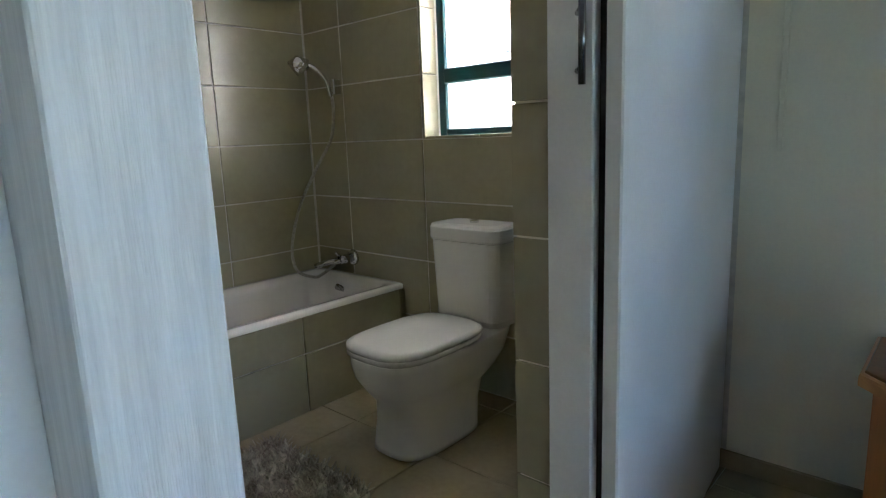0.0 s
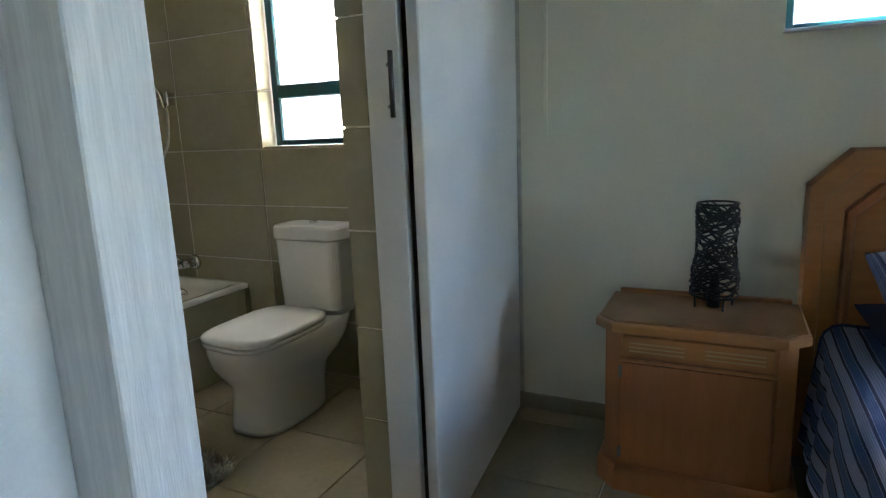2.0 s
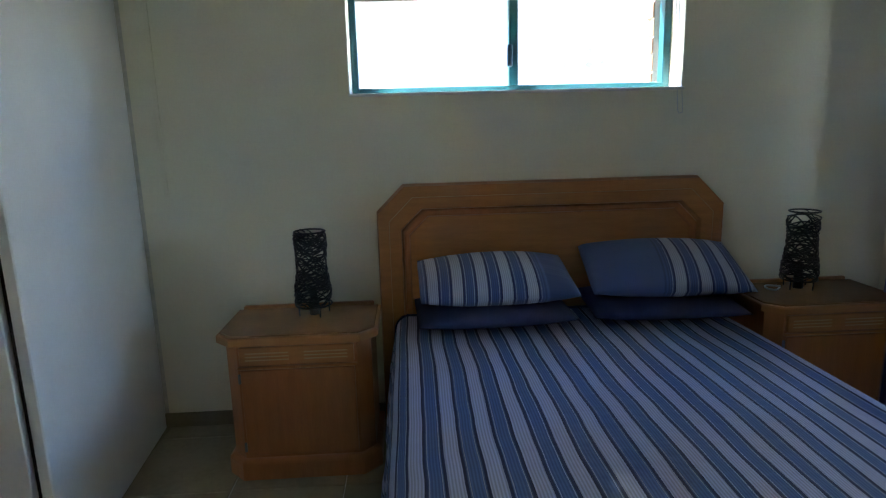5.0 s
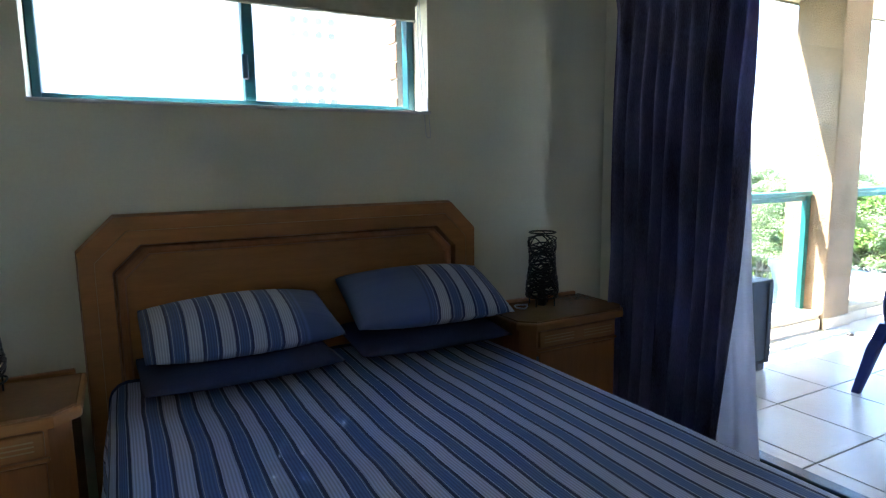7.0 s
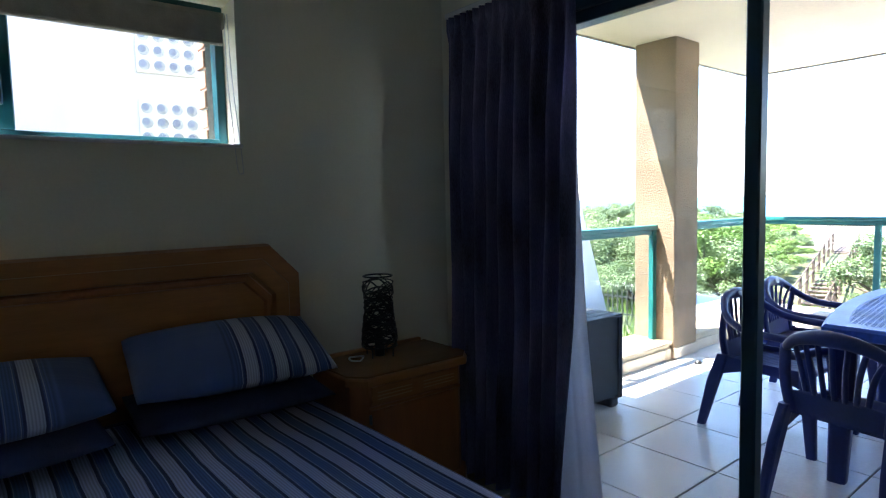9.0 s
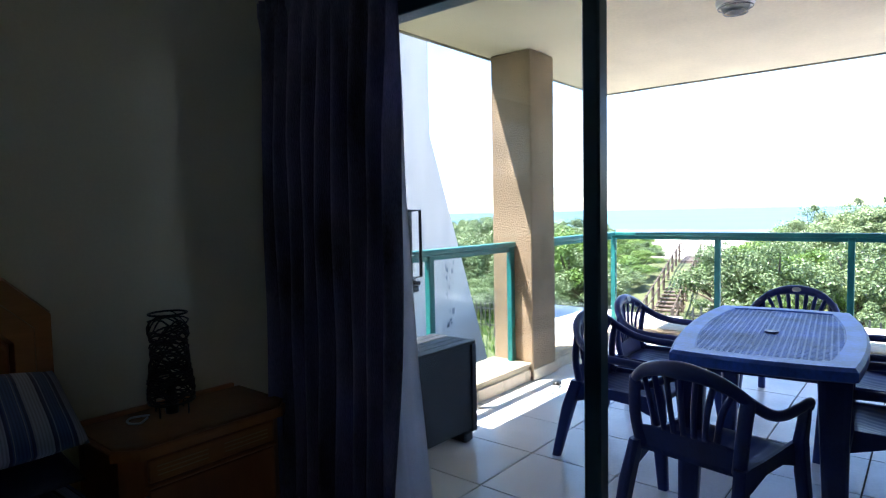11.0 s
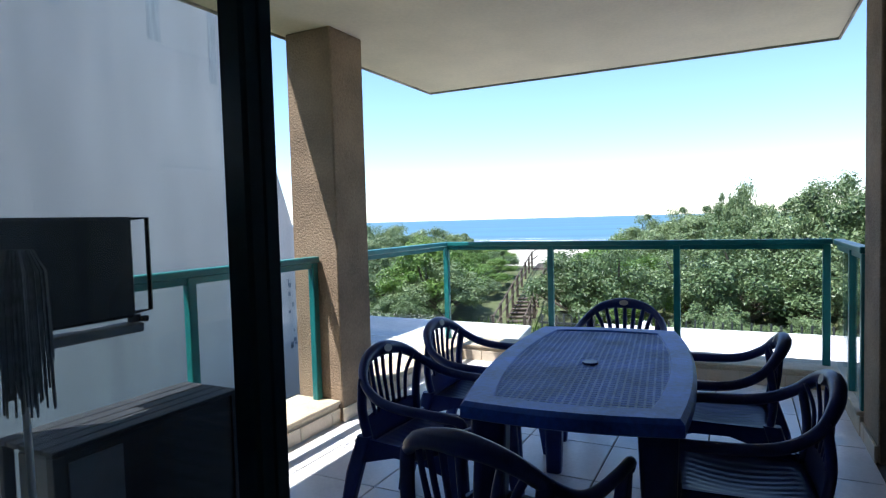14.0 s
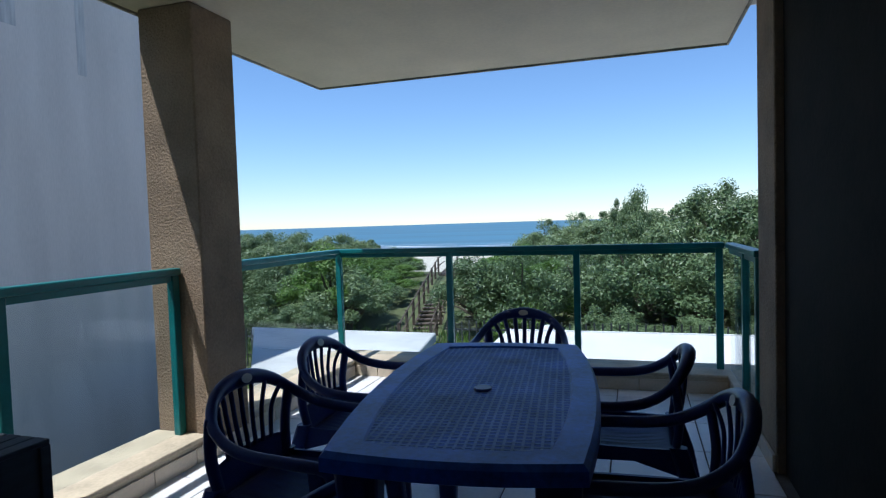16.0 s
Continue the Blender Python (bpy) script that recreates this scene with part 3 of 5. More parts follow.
# shaggy bath mat
rnd = random.Random(4)
rug = thing("bath_mat", (-1.36, 0.98, 0), "beige shaggy bath mat on the tiles", "rug")
part("backing", prism([(p.x, p.y) for p in rrect(0.62, 0.62, 0.06, 4)], 0.001, 0.012), SHAG, rug)
bm = bmesh.new()
for i in range(5200):
    x, y = rnd.uniform(-0.30, 0.30), rnd.uniform(-0.30, 0.30)
    a, ln = rnd.uniform(0, 6.28), rnd.uniform(0.02, 0.05)
    d = Vector((math.cos(a), math.sin(a), 0))
    o = Vector((x, y, 0.011))
    w = Vector((-d.y, d.x, 0)) * 0.004
    tip = o + d * ln * 0.8 + Vector((0, 0, rnd.uniform(0.012, 0.04)))
    bm.faces.new([bm.verts.new(p) for p in (o - w, o + w, tip + w * 0.6, tip - w * 0.6)])
tagged(part("shag_fibre", bm, SHAG, rug), kind="stuff")

# ---------- bedroom window ----------
w2 = thing("window_2", (0, 0, 0), "high teal framed sliding window with two clear panes", "window", kind="structure")
A0, A1, B0, B1, YF = 0.752, 2.258, 1.548, 2.118, 2.335
for lo, hi in (((A0, YF, B0), (A0 + 0.03, YF + 0.06, B1)), ((A1 - 0.035, YF, B0), (A1, YF + 0.06, B1)), ((A0 + 0.03, YF, B0), (A1 - 0.035, YF + 0.06, B0 + 0.03)), ((A0 + 0.03, YF, B1 - 0.035), (A1 - 0.035, YF + 0.06, B1))):
    part("frame_bar", box(lo, hi, 0.003), TEAL, w2)
part("meeting_stile", box((1.485, YF - 0.004, B0 + 0.03), (1.53, YF + 0.05, B1 - 0.035), 0.004), TEAL, w2)
part("latch", box((1.475, YF - 0.022, 1.66), (1.50, YF - 0.004, 1.76), 0.004), DARKFRAME, w2)
for a, b in ((A0 + 0.03, 1.485), (1.53, A1 - 0.035)):
    part("pane", box((a, YF + 0.02, B0 + 0.03), (b, YF + 0.025, B1 - 0.035)), CLEAR, w2, "clear glass pane").visible_shadow = False
setting("window_sill", box((0.745, WY - 0.012, 1.533), (2.268, 2.335, 1.547), 0.003), WHITE, "white painted window sill", "sill")
bl = thing("roller_blind", (0, 0, 0), "beige roller blind wound up over the window", "blind")
part("roll", tube([(0.77, 2.275, 2.045), (2.24, 2.275, 2.045)], 0.032, 16), BLIND, bl, smooth=True)
part("cloth", box((0.79, 2.238, 1.95), (2.22, 2.241, 2.05)), BLIND, bl)
part("hem_bar", tube([(0.79, 2.24, 1.945), (2.22, 2.24, 1.945)], 0.008, 8), BLIND, bl)
ch = bmesh.new()
tube(smooth_path([(2.235, 2.245, 2.07), (2.232, 2.23, 1.8), (2.235, 2.19, 1.52), (2.24, 2.185, 1.44), (2.255, 2.185, 1.43), (2.262, 2.19, 1.47), (2.25, 2.23, 1.8), (2.248, 2.25, 2.07)]), 0.0018, 4, ch)
part("cord", ch, PLUGW, bl, "thin white pull cord")

# ---------- nightstands ----------


def chamfered(x0, x1, y0, y1, c):
    return [(x0 + c, y0), (x1 - c, y0), (x1, y0 + c), (x1, y1), (x0, y1), (x0, y0 + c)]


def nightstand(x, y, label):
    n = thing("nightstand", (x, y, 0), label, "nightstand", "nightstands beside the bed")
    w, d = 0.60, 0.385
    part("plinth", prism(chamfered(-w / 2 - 0.015, w / 2 + 0.015, -0.015, d, 0.07), 0, 0.085, 0.018, seg=3), OAKV, n)
    part("body", prism(chamfered(-w / 2 + 0.01, w / 2 - 0.01, 0.012, d, 0.055), 0.0852, 0.575), OAKV, n)
    part("top_moulding", prism(chamfered(-w / 2 - 0.02, w / 2 + 0.02, -0.02, d, 0.065), 0.575, 0.607, 0.009, seg=2), OAK, n, "rounded oak edge moulding")
    part("top", prism(chamfered(-w / 2 - 0.008, w / 2 + 0.008, -0.008, d - 0.03, 0.06), 0.6075, 0.615, 0.002), GLASSTOP, n, "polished brown top with glass sheet")
    part("upstand", box((-w / 2 + 0.01, d - 0.028, 0.6072), (w / 2 - 0.01, d - 0.006, 0.628), 0.004), OAK, n)
    dr = part("drawer", box((-0.225, -0.002, 0.487), (0.225, 0.02, 0.562), 0.006, seg=2), OAK, n)
    for sx in (-1, 1):
        for k in range(3):
            z = 0.51 + 0.014 * k
            part("groove", box((sx * 0.115 - 0.085, -0.0035, z - 0.0022), (sx * 0.115 + 0.085, -0.0015, z + 0.0022)), GROOVE, dr, "pale carved groove")
    part("drawer_lip", box((-0.235, -0.006, 0.470), (0.235, 0.015, 0.482), 0.004), OAK, n)
    dd = part("door", box((-0.225, -0.001, 0.10), (0.225, 0.018, 0.466), 0.005, seg=2), OAKV, n)
    part("hinge", box((-0.236, 0.002, 0.41), (-0.226, 0.012, 0.45), 0.002), GREYMETAL, dd)
    part("hinge", box((-0.236, 0.002, 0.115), (-0.226, 0.012, 0.155), 0.002), GREYMETAL, dd)
    return n


ns1 = nightstand(0.53, 1.705, "honey oak nightstand with grooved drawer, by the partition")
ns2 = nightstand(2.82, 1.80, "honey oak nightstand with grooved drawer, by the curtain")


def vine_lamp(x, y, seed, label):
    r = random.Random(seed)
    n = thing("table_lamp", (x, y, 0.616), label, "lamp", "woven lamps on the nightstands")
    H, z0 = 0.315, 0.045
    rad = lambda t: 0.062 + 0.014 * (1 - t) ** 1.6 + 0.004 * math.sin(t * 9)
    bm = bmesh.new()
    for i in range(46):
        a0, t0 = r.uniform(0, 6.28), r.uniform(0, 1)
        amp, fr, ph, turns = r.uniform(0.02, 0.14), r.uniform(1, 3), r.uniform(0, 6.28), r.uniform(0.7, 1.4)
        drift = r.uniform(-0.25, 0.25)
        pts = []
        for k in range(26):
            u = k / 25
            a = a0 + u * turns * 6.28
            t = min(1, max(0, t0 + amp * math.sin(fr * u * 6.28 + ph) + drift * (u - 0.5)))
            q = rad(t) + r.uniform(-0.003, 0.003)
            pts.append((q * math.cos(a), q * math.sin(a), z0 + H * t))
        tube(pts, r.uniform(0.0024, 0.0036), 4, bm)
    tagged(part("shade", bm, BLACKVINE, n, "black woven vine shade with gaps", True), kind="stuff")
    for z, q in ((z0, rad(0)), (z0 + H, rad(1))):
        part("rim", tube([(q * math.cos(k * 0.2618), q * math.sin(k * 0.2618), z) for k in range(24)], 0.004, 6, closed=True), BLACKVINE, n)
    for k in range(4):
        a = 0.5 + k * math.pi / 2
        part("foot", tube([(0.068 * math.cos(a), 0.068 * math.sin(a), z0 + 0.01), (0.066 * math.cos(a), 0.066 * math.sin(a), 0.0)], 0.003, 6), BLACKVINE, n)
    part("bulb_holder", tube([(0, 0, 0.0), (0, 0, 0.06), (0, 0, 0.075), (0, 0, 0.12)], [0.022, 0.022, 0.016, 0.016], 12), BLACKVINE, n)
    return n


vine_lamp(0.572, 1.95, 11, "black woven vine table lamp on an oak nightstand")
vine_lamp(2.79, 2.04, 12, "black woven vine table lamp beside the curtain")
cab = bmesh.new()
tube(smooth_path([(2.72, 2.06, 0.621), (2.66, 2.08, 0.621), (2.635, 2.03, 0.622), (2.66, 2.0, 0.6215), (2.70, 2.035, 0.622)]), 0.004, 5, cab)
tagged(part("lamp_cable", cab, PLUGW), "coiled pale lamp cable on the nightstand", "cable")

# ---------- bed ----------
bed = thing("bed", (0, 0, 0), "double bed with a honey oak panelled headboard", "bed")
HX0, HX1, HZ = 0.846, 2.459, 1.142


def hb_outline(i, zb):
    c = 0.122 - i * 0.25
    return [(HX0 + i, zb), (HX1 - i, zb), (HX1 - i, HZ - i - c), (HX1 - i - c, HZ - i), (HX0 + i + c, HZ - i), (HX0 + i, HZ - i - c)]


def upright(outline, y0, y1, bevel=0.0):
    bm = prism(outline, y0, y1, bevel, seg=3)
    for v in bm.verts:
        x, z, y = v.co
        v.co = (x, y, z)
    bmesh.ops.recalc_face_normals(bm, faces=bm.faces[:])
    return bm


hb = part("headboard", upright(hb_outline(0.0, 0.0), -(WY - 0.004), -2.155), OAK, bed, "honey oak headboard with clipped corners")
for v in hb.data.vertices:
    v.co.y = -v.co.y
hb.data.flip_normals()


def frame_ring(i0, i1, yf, yb, material, name):
    """A raised moulding that follows the headboard's outline."""
    bm = bmesh.new()
    a, b = hb_outline(i0, 0.3)[1:] + hb_outline(i0, 0.3)[:1], hb_outline(i1, 0.3)[1:] + hb_outline(i1, 0.3)[:1]
    m = (i0 + i1) / 2
    cmid = hb_outline(m, 0.3)[1:] + hb_outline(m, 0.3)[:1]
    rows = [[Vector((x, yb, z)) for x, z in a], [Vector((x, yf + 0.004, z)) for x, z in hb_outline(i0 + 0.006, 0.3)[1:] + hb_outline(i0 + 0.006, 0.3)[:1]], [Vector((x, yf, z)) for x, z in cmid], [Vector((x, yf + 0.006, z)) for x, z in hb_outline(i1 - 0.006, 0.3)[1:] + hb_outline(i1 - 0.006, 0.3)[:1]], [Vector((x, yb, z)) for x, z in b]]
    vs = [[bm.verts.new(p) for p in r] for r in rows]
    fs = []
    for A, B in zip(vs, vs[1:]):
        for k in range(5):
            fs.append(bm.faces.new((A[k], A[k + 1], B[k + 1], B[k])))
    bmesh.ops.recalc_face_normals(bm, faces=fs)
    if fs[0].normal.y > 0:
        bmesh.ops.reverse_faces(bm, faces=fs)
    return part(name, bm, material, bed)


frame_ring(0.001, 0.115, 2.118, 2.1545, OAK, "outer_moulding")
frame_ring(0.052, 0.060, 2.1155, 2.13, GROOVE, "inlay_line")
frame_ring(0.117, 0.150, 2.135, 2.1545, OAKV, "inner_moulding")
part("base", box((0.99, 0.22, 0.06), (2.36, 2.11, 0.30), 0.02), NAVYCLOTH, bed)
for x in (1.05, 2.30):
    for y in (0.3, 2.02):
        part("leg", tube([(x, y, 0), (x, y, 0.07)], [0.025, 0.03], 10), BLACKVINE, bed)
mattress = tagged(part("mattress", box((0.985, 0.2, 0.301), (2.365, 2.112, 0.525), 0.05, seg=3), BLUESHEET, None, smooth=True), "mattress in a bright blue fitted sheet", "mattress")

CX, CW, CT = 1.675, 0.70, 0.535   # middle, half width and height of the cover


def cover(u, v):
    """Across (u) and from head to foot (v): flat on top, hanging down at the sides and the foot."""
    s = (u - 0.5) * 2.36
    q = v * 2.36
    y = 2.08 - q
    x, z = s, CT
    drop = 0.0
    if abs(s) > CW:
        e = abs(s) - CW
        ang = min(e / 0.09, 1.45)
        x = math.copysign(CW + 0.06 * math.sin(ang) + max(0, e - 0.13) * 0.10, s)
        z = CT - 0.06 * (1 - math.cos(ang)) - max(0, e - 0.13) * 0.985
        drop = max(0, e - 0.1)
    if q > 1.88:
        e = q - 1.88
        ang = min(e / 0.09, 1.45)
        y = 0.20 - 0.06 * math.sin(ang) - max(0, e - 0.13) * 0.08
        z = min(z, CT - 0.06 * (1 - math.cos(ang)) - max(0, e - 0.13) * 0.985)
        drop = max(drop, e - 0.1)
    w = noise.noise(Vector((s * 2.2, q * 1.1, 0.3))) * 0.016 + noise.noise(Vector((s * 6 + q, q * 2.1, 3))) * 0.007
    z += w + 0.012 * math.exp(-(s / 0.5) ** 2)
    if drop > 0:
        f = math.sin(q * 17 + 2 * math.sin(q * 5)) * 0.018 * min(1, drop / 0.2) if abs(s) > CW else 0
        x += math.copysign(max(f, -0.01), s) * 1.0
        y -= (math.sin(s * 15) * 0.012 * min(1, drop / 0.2)) if q > 1.92 else 0
    return Vector((CX + x, y, max(z, 0.035)))


spread = tagged(part("bedspread", sheet(130, 120, cover, 0.006, lambda u, v: ((u - 0.5) * 2.36, v * 2.36, 0)), COVER, None, smooth=True), "blue and white striped cotton bedspread over the bed", "bedspread")

part("hem", tube([cover(k / 60, 0.0) + Vector((0, 0, 0.004)) for k in range(61)], 0.006, 6), NAVYCLOTH, spread, "stitched dark hem", True)


def pillow(name, c, w, d, h, material, rz, rx, label, lo=-9.0, hi=9.0):
    def f(u, v, side):
        a, b = (u - 0.5) * 2, (v - 0.5) * 2
        e = max(0, (1 - abs(a) ** 2.3) * (1 - abs(b) ** 2.2)) ** 0.62
        pin = 1 - 0.05 * abs(b) ** 4 * (1 - abs(a))
        x, y = a * w / 2 * (1 - 0.03 * (1 - b * b)), b * d / 2 * (1 - 0.07 * (1 - a * a)) * pin
        corner = abs(a * b) ** 3
        x, y = x * (1 - 0.035 * corner), y * (1 - 0.06 * corner)
        z = side * h / 2 * e + 0.006 * side * e * noise.noise(Vector((a * 2.5 + c[0], b * 2.5, side)))
        return Vector((x, y, z))

    bm = sheet(30, 20, lambda u, v: f(u, v, 1), 0, lambda u, v: (min(hi, max(lo, (u - 0.5) * w)), (v - 0.5) * d, 0))
    lay = bm.verts.layers.float_vector["cloth"]
    bm.verts.ensure_lookup_table()
    new_vs = []
    for j in range(21):
        for i in range(31):
            q = bm.verts.new(f(i / 30, j / 20, -1))
            q[lay] = Vector((min(hi, max(lo, (i / 30 - 0.5) * w)), (j / 20 - 0.5) * d, 0))
            new_vs.append(q)
    for j in range(20):
        for i in range(30):
            k = j * 31 + i
            bm.faces.new((new_vs[k], new_vs[k + 31], new_vs[k + 32], new_vs[k + 1]))
    bmesh.ops.remove_doubles(bm, verts=bm.verts[:], dist=0.0006)
    bm.transform(pose(*c, rx, 0, rz))
    return tagged(part(name, bm, material, None, smooth=True), label, "pillow")


pillow("pillow", (1.34, 1.93, 0.61), 0.68, 0.42, 0.11, NAVYCLOTH, 2, 2, "flat navy pillow under a striped one")
pillow("pillow", (2.08, 1.935, 0.615), 0.67, 0.42, 0.11, NAVYCLOTH, -3, 4, "flat navy pillow under a striped one by the lamp")
pillow("pillow", (1.355, 1.945, 0.745), 0.68, 0.42, 0.175, PILLOW, 1, 14, "plump blue striped pillow against the headboard", hi=0.19)
pillow("pillow", (2.095, 1.95, 0.765), 0.69, 0.43, 0.185, PILLOW, -5, 20, "plump blue striped pillow leaning on the headboard", lo=-0.035)

# ---------- sliding door and curtain ----------
sd = thing("door_2", (0, 0, 0), "dark teal aluminium sliding glass door, pushed open", "door", kind="structure")
part("head_rail", box((GX - 0.04, -0.66, 2.02), (GX + 0.06, 2.02, 2.08), 0.004), DARKFRAME, sd)
part("track", box((GX - 0.04, -0.66, -0.004), (GX + 0.06, 2.02, 0.022), 0.004), DARKFRAME, sd)
part("side_frame", box((GX - 0.04, -0.66, 0.022), (GX + 0.06, -0.62, 2.02), 0.004), DARKFRAME, sd)
part("side_frame", box((GX - 0.04, 1.975, 0.022), (GX + 0.06, 2.02, 2.02), 0.004), DARKFRAME, sd)
part("stile", box((GX - 0.038, 0.613, 0.022), (GX - 0.002, 0.662, 2.02), 0.006), DARKFRAME, sd)
part("stile", box((GX + 0.002, 0.622, 0.022), (GX + 0.038, 0.668, 2.02), 0.006), DARKFRAME, sd)
part("pane", box((GX + 0.016, 0.668, 0.06), (GX + 0.022, 1.975, 1.98)), CLEAR, sd, "clear glass pane").visible_shadow = False
part("pane", box((GX - 0.024, 0.662, 0.06), (GX - 0.018, 1.94, 1.98)), CLEAR, sd, "clear glass pane of the sliding leaf").visible_shadow = False
part("bottom_rail", box((GX - 0.036, 0.662, 0.022), (GX + 0.036, 1.975, 0.075), 0.004), DARKFRAME, sd)
part("top_rail", box((GX - 0.036, 0.662, 1.97), (GX + 0.036, 1.975, 2.02), 0.004), DARKFRAME, sd)


def drape(y0, y1, x, z0, z1, folds, depth, spread, seed, swing=0.0):
    def f(u, v):
        top = 1 - v
        y = y0 + (y1 - y0) * u
        mid = (y0 + y1) / 2
        y = mid + (y - mid) * (0.93 + spread * v ** 1.5)
        y -= swing * v * v * u
        amp = depth * (0.35 + 0.65 * min(1, v * 4))
        ph = u * folds * 6.283 + 0.7 * math.sin(u * 11 + seed) + 1.3 * noise.noise(Vector((u * 5, v * 1.5, seed)))
        xx = x + amp * math.sin(ph) + 0.012 * noise.noise(Vector((u * 14, v * 4, seed + 7)))
        if v < 0.045:
            xx = x + 0.012 * math.sin(u * folds * 12.566)
        return Vector((xx, y, z1 + (z0 - z1) * v))
    return sheet(150, 40, f, 0.004)


cu = thing("curtain", (0, 0, 0), "navy patterned curtain with white liner drawn aside", "curtain")
part("cloth", drape(1.99, 1.20, 3.155, 0.03, 2.13, 9, 0.045, 0.06, 2, -0.10), CURT, cu, smooth=True)
part("liner", drape(1.92, 1.27, 3.235, 0.02, 2.10, 5, 0.014, 0.16, 5, 0.09), LINER, cu, "white curtain liner", True)
part("rail", box((3.15, -0.5, 2.131), (3.2, 1.97, 2.155), 0.004), WHITE, cu)
for y in (-0.45, 0.8, 1.93):
    part("bracket", box((3.19, y, 2.14), (GX + 0.02, y + 0.02, 2.16)), WHITE, cu)

# ---------- balcony ----------
slab = setting("balcony_floor", box((3.42, -0.9, -0.35), (7.92, 2.66, -0.008)), DARKGROUT, "balcony floor of pale square tiles with dark joints", "floor")
cl = setting("balcony_ceiling", box((3.525, -0.64, 2.53), (7.85, 2.70, 2.74)), SOFFIT, "cream painted concrete balcony soffit", "ceiling")
bm = bmesh.new()
box((7.851, -0.64, 2.515), (7.865, 2.70, 2.76), bm=bm)
box((3.525, 2.701, 2.515), (7.865, 2.715, 2.76), bm=bm)
box((6.64, -0.655, 2.515), (7.865, -0.641, 2.76), bm=bm)
setting("slab_edge", bm, SOFFEDGE, "weathered grey edge of the concrete slab", "trim")
setting("wall_upper_storey", box((3.0, -3, 2.761), (7.8, 2.66, 5.5)), GABLE, "pale wall of the storey above", "wall")
pil = setting("pillar", box((5.722, 2.30, 0), (6.075, 2.66, 2.529), 0.008), ROUGHCAST, "square brown roughcast balcony pillar", "pillar")
setting("pier", box((6.22, -0.88, 0), (6.63, -0.62, 2.529), 0.006), ROUGHCAST, "brown roughcast pier at the end of the balcony", "pillar")
# near-black brown all over, much darker than the roughcast pier next to it
setting("wall_balcony_south", box((3.521, -0.88, 0), (6.219, -0.66, 2.529), 0.006), NEARBLACK, "very dark brown wall at the side of the balcony", "wall")
for nm, lo, hi in (("kerb_left", (3.521, 2.33, -0.3), (5.721, 2.66, 0.115)), ("kerb_left_outer", (6.076, 2.33, -0.3), (7.92, 2.66, 0.115)), ("kerb_front", (7.58, -0.88, -0.3), (7.92, 2.329, 0.115)), ("kerb_right", (6.631, -0.88, -0.3), (7.579, -0.60, 0.115))):
    setting(nm, box(lo, hi, 0.004), LEDGE, "low sandstone coloured balcony kerb", "kerb")
for nm, lo, hi in (("ledge_left", (3.53, 2.312, 0.116), (5.72, 2.67, 0.142)), ("ledge_left_outer", (6.077, 2.312, 0.116), (7.93, 2.67, 0.142)), ("ledge_front", (7.562, -0.88, 0.116), (7.93, 2.311, 0.142)), ("ledge_right", (6.632, -0.88, 0.116), (7.561, -0.585, 0.142))):
    setting(nm, box(lo, hi, 0.008, seg=2), LEDGE, "smooth sandstone coloured ledge under the glass rail", "ledge")


def railing(name, a, b, posts, label):
    """A glass balustrade from a to b, with posts at the given shares of its length."""
    r = thing(name, (0, 0, 0), label, "railing", "balcony railings")
    a, b = Vector(a), Vector(b)
    d = b - a
    L = d.length
    m = Matrix.Translation((a.x, a.y, 0)) @ Matrix.Rotation(math.atan2(d.y, d.x), 4, "Z")
    part("top_bar", box((0, -0.032, 1.035), (L, 0.032, 1.075), 0.008, m=m, seg=2), TEALRAIL, r)
    part("lower_bar", box((0.03, -0.012, 1.0), (L - 0.03, 0.012, 1.034), 0.002, m=m), TEALRAIL, r)
    for p in posts:
        part("post", box((p * L - 0.025, -0.022, 0.142), (p * L + 0.025, 0.022, 1.0345), 0.004, m=m), TEALRAIL, r)
    for p, q in zip(posts, posts[1:]):
        part("pane", box((p * L + 0.026, -0.004, 0.15), (q * L - 0.026, 0.004, 1.0), m=m), RAILGLASS, r, "clear glass panel").visible_shadow = False
    return r


railing("railing", (3.55, 2.47, 0), (5.715, 2.47, 0), (0.012, 0.54, 0.985), "teal metal railing with glass panels between wall and pillar")
railing("railing", (6.08, 2.53, 0), (7.715, 2.53, 0), (0.018,), "teal metal railing with glass panels beyond the pillar")
railing("railing", (7.757, -0.60, 0), (7.757, 2.565, 0), (0.012, 0.335, 0.665, 0.99), "long teal metal railing with glass panels facing the sea")
railing("railing", (6.64, -0.63, 0), (7.72, -0.63, 0), (0.03, 0.42), "short teal metal railing beside the roughcast wall")
part("corner_pane", box((6.14, 2.526, 0.15), (7.715, 2.534, 1.0)), RAILGLASS, bpy.data.objects["railing.001"]).visible_shadow = False
part("corner_pane", box((7.13, -0.634, 0.15), (7.715, -0.626, 1.0)), RAILGLASS, bpy.data.objects["railing.003"]).visible_shadow = False

lampb = thing("bulkhead_light", (5.68, 0.87, 2.53), "round white bulkhead light with a wire guard", "lamp")
part("base", tube([(0, 0, -0.001), (0, 0, -0.03)], [0.11, 0.105], 24), WHITE, lampb, smooth=False)
part("lens", tube([(0, 0, -0.03), (0, 0, -0.06), (0, 0, -0.08)], [0.085, 0.07, 0.03], 20), FROST, lampb, "frosted glass lens", True)
for z, q in ((-0.045, 0.095), (-0.075, 0.065)):
    part("guard", tube([(q * math.cos(k * 0.314), q * math.sin(k * 0.314), z) for k in range(20)], 0.004, 6, closed=True), GREYMETAL, lampb)

# table
tb = thing("patio_table", (4.975, 0.522, 0), "dark blue plastic patio table with a lattice top", "table", rz=6)
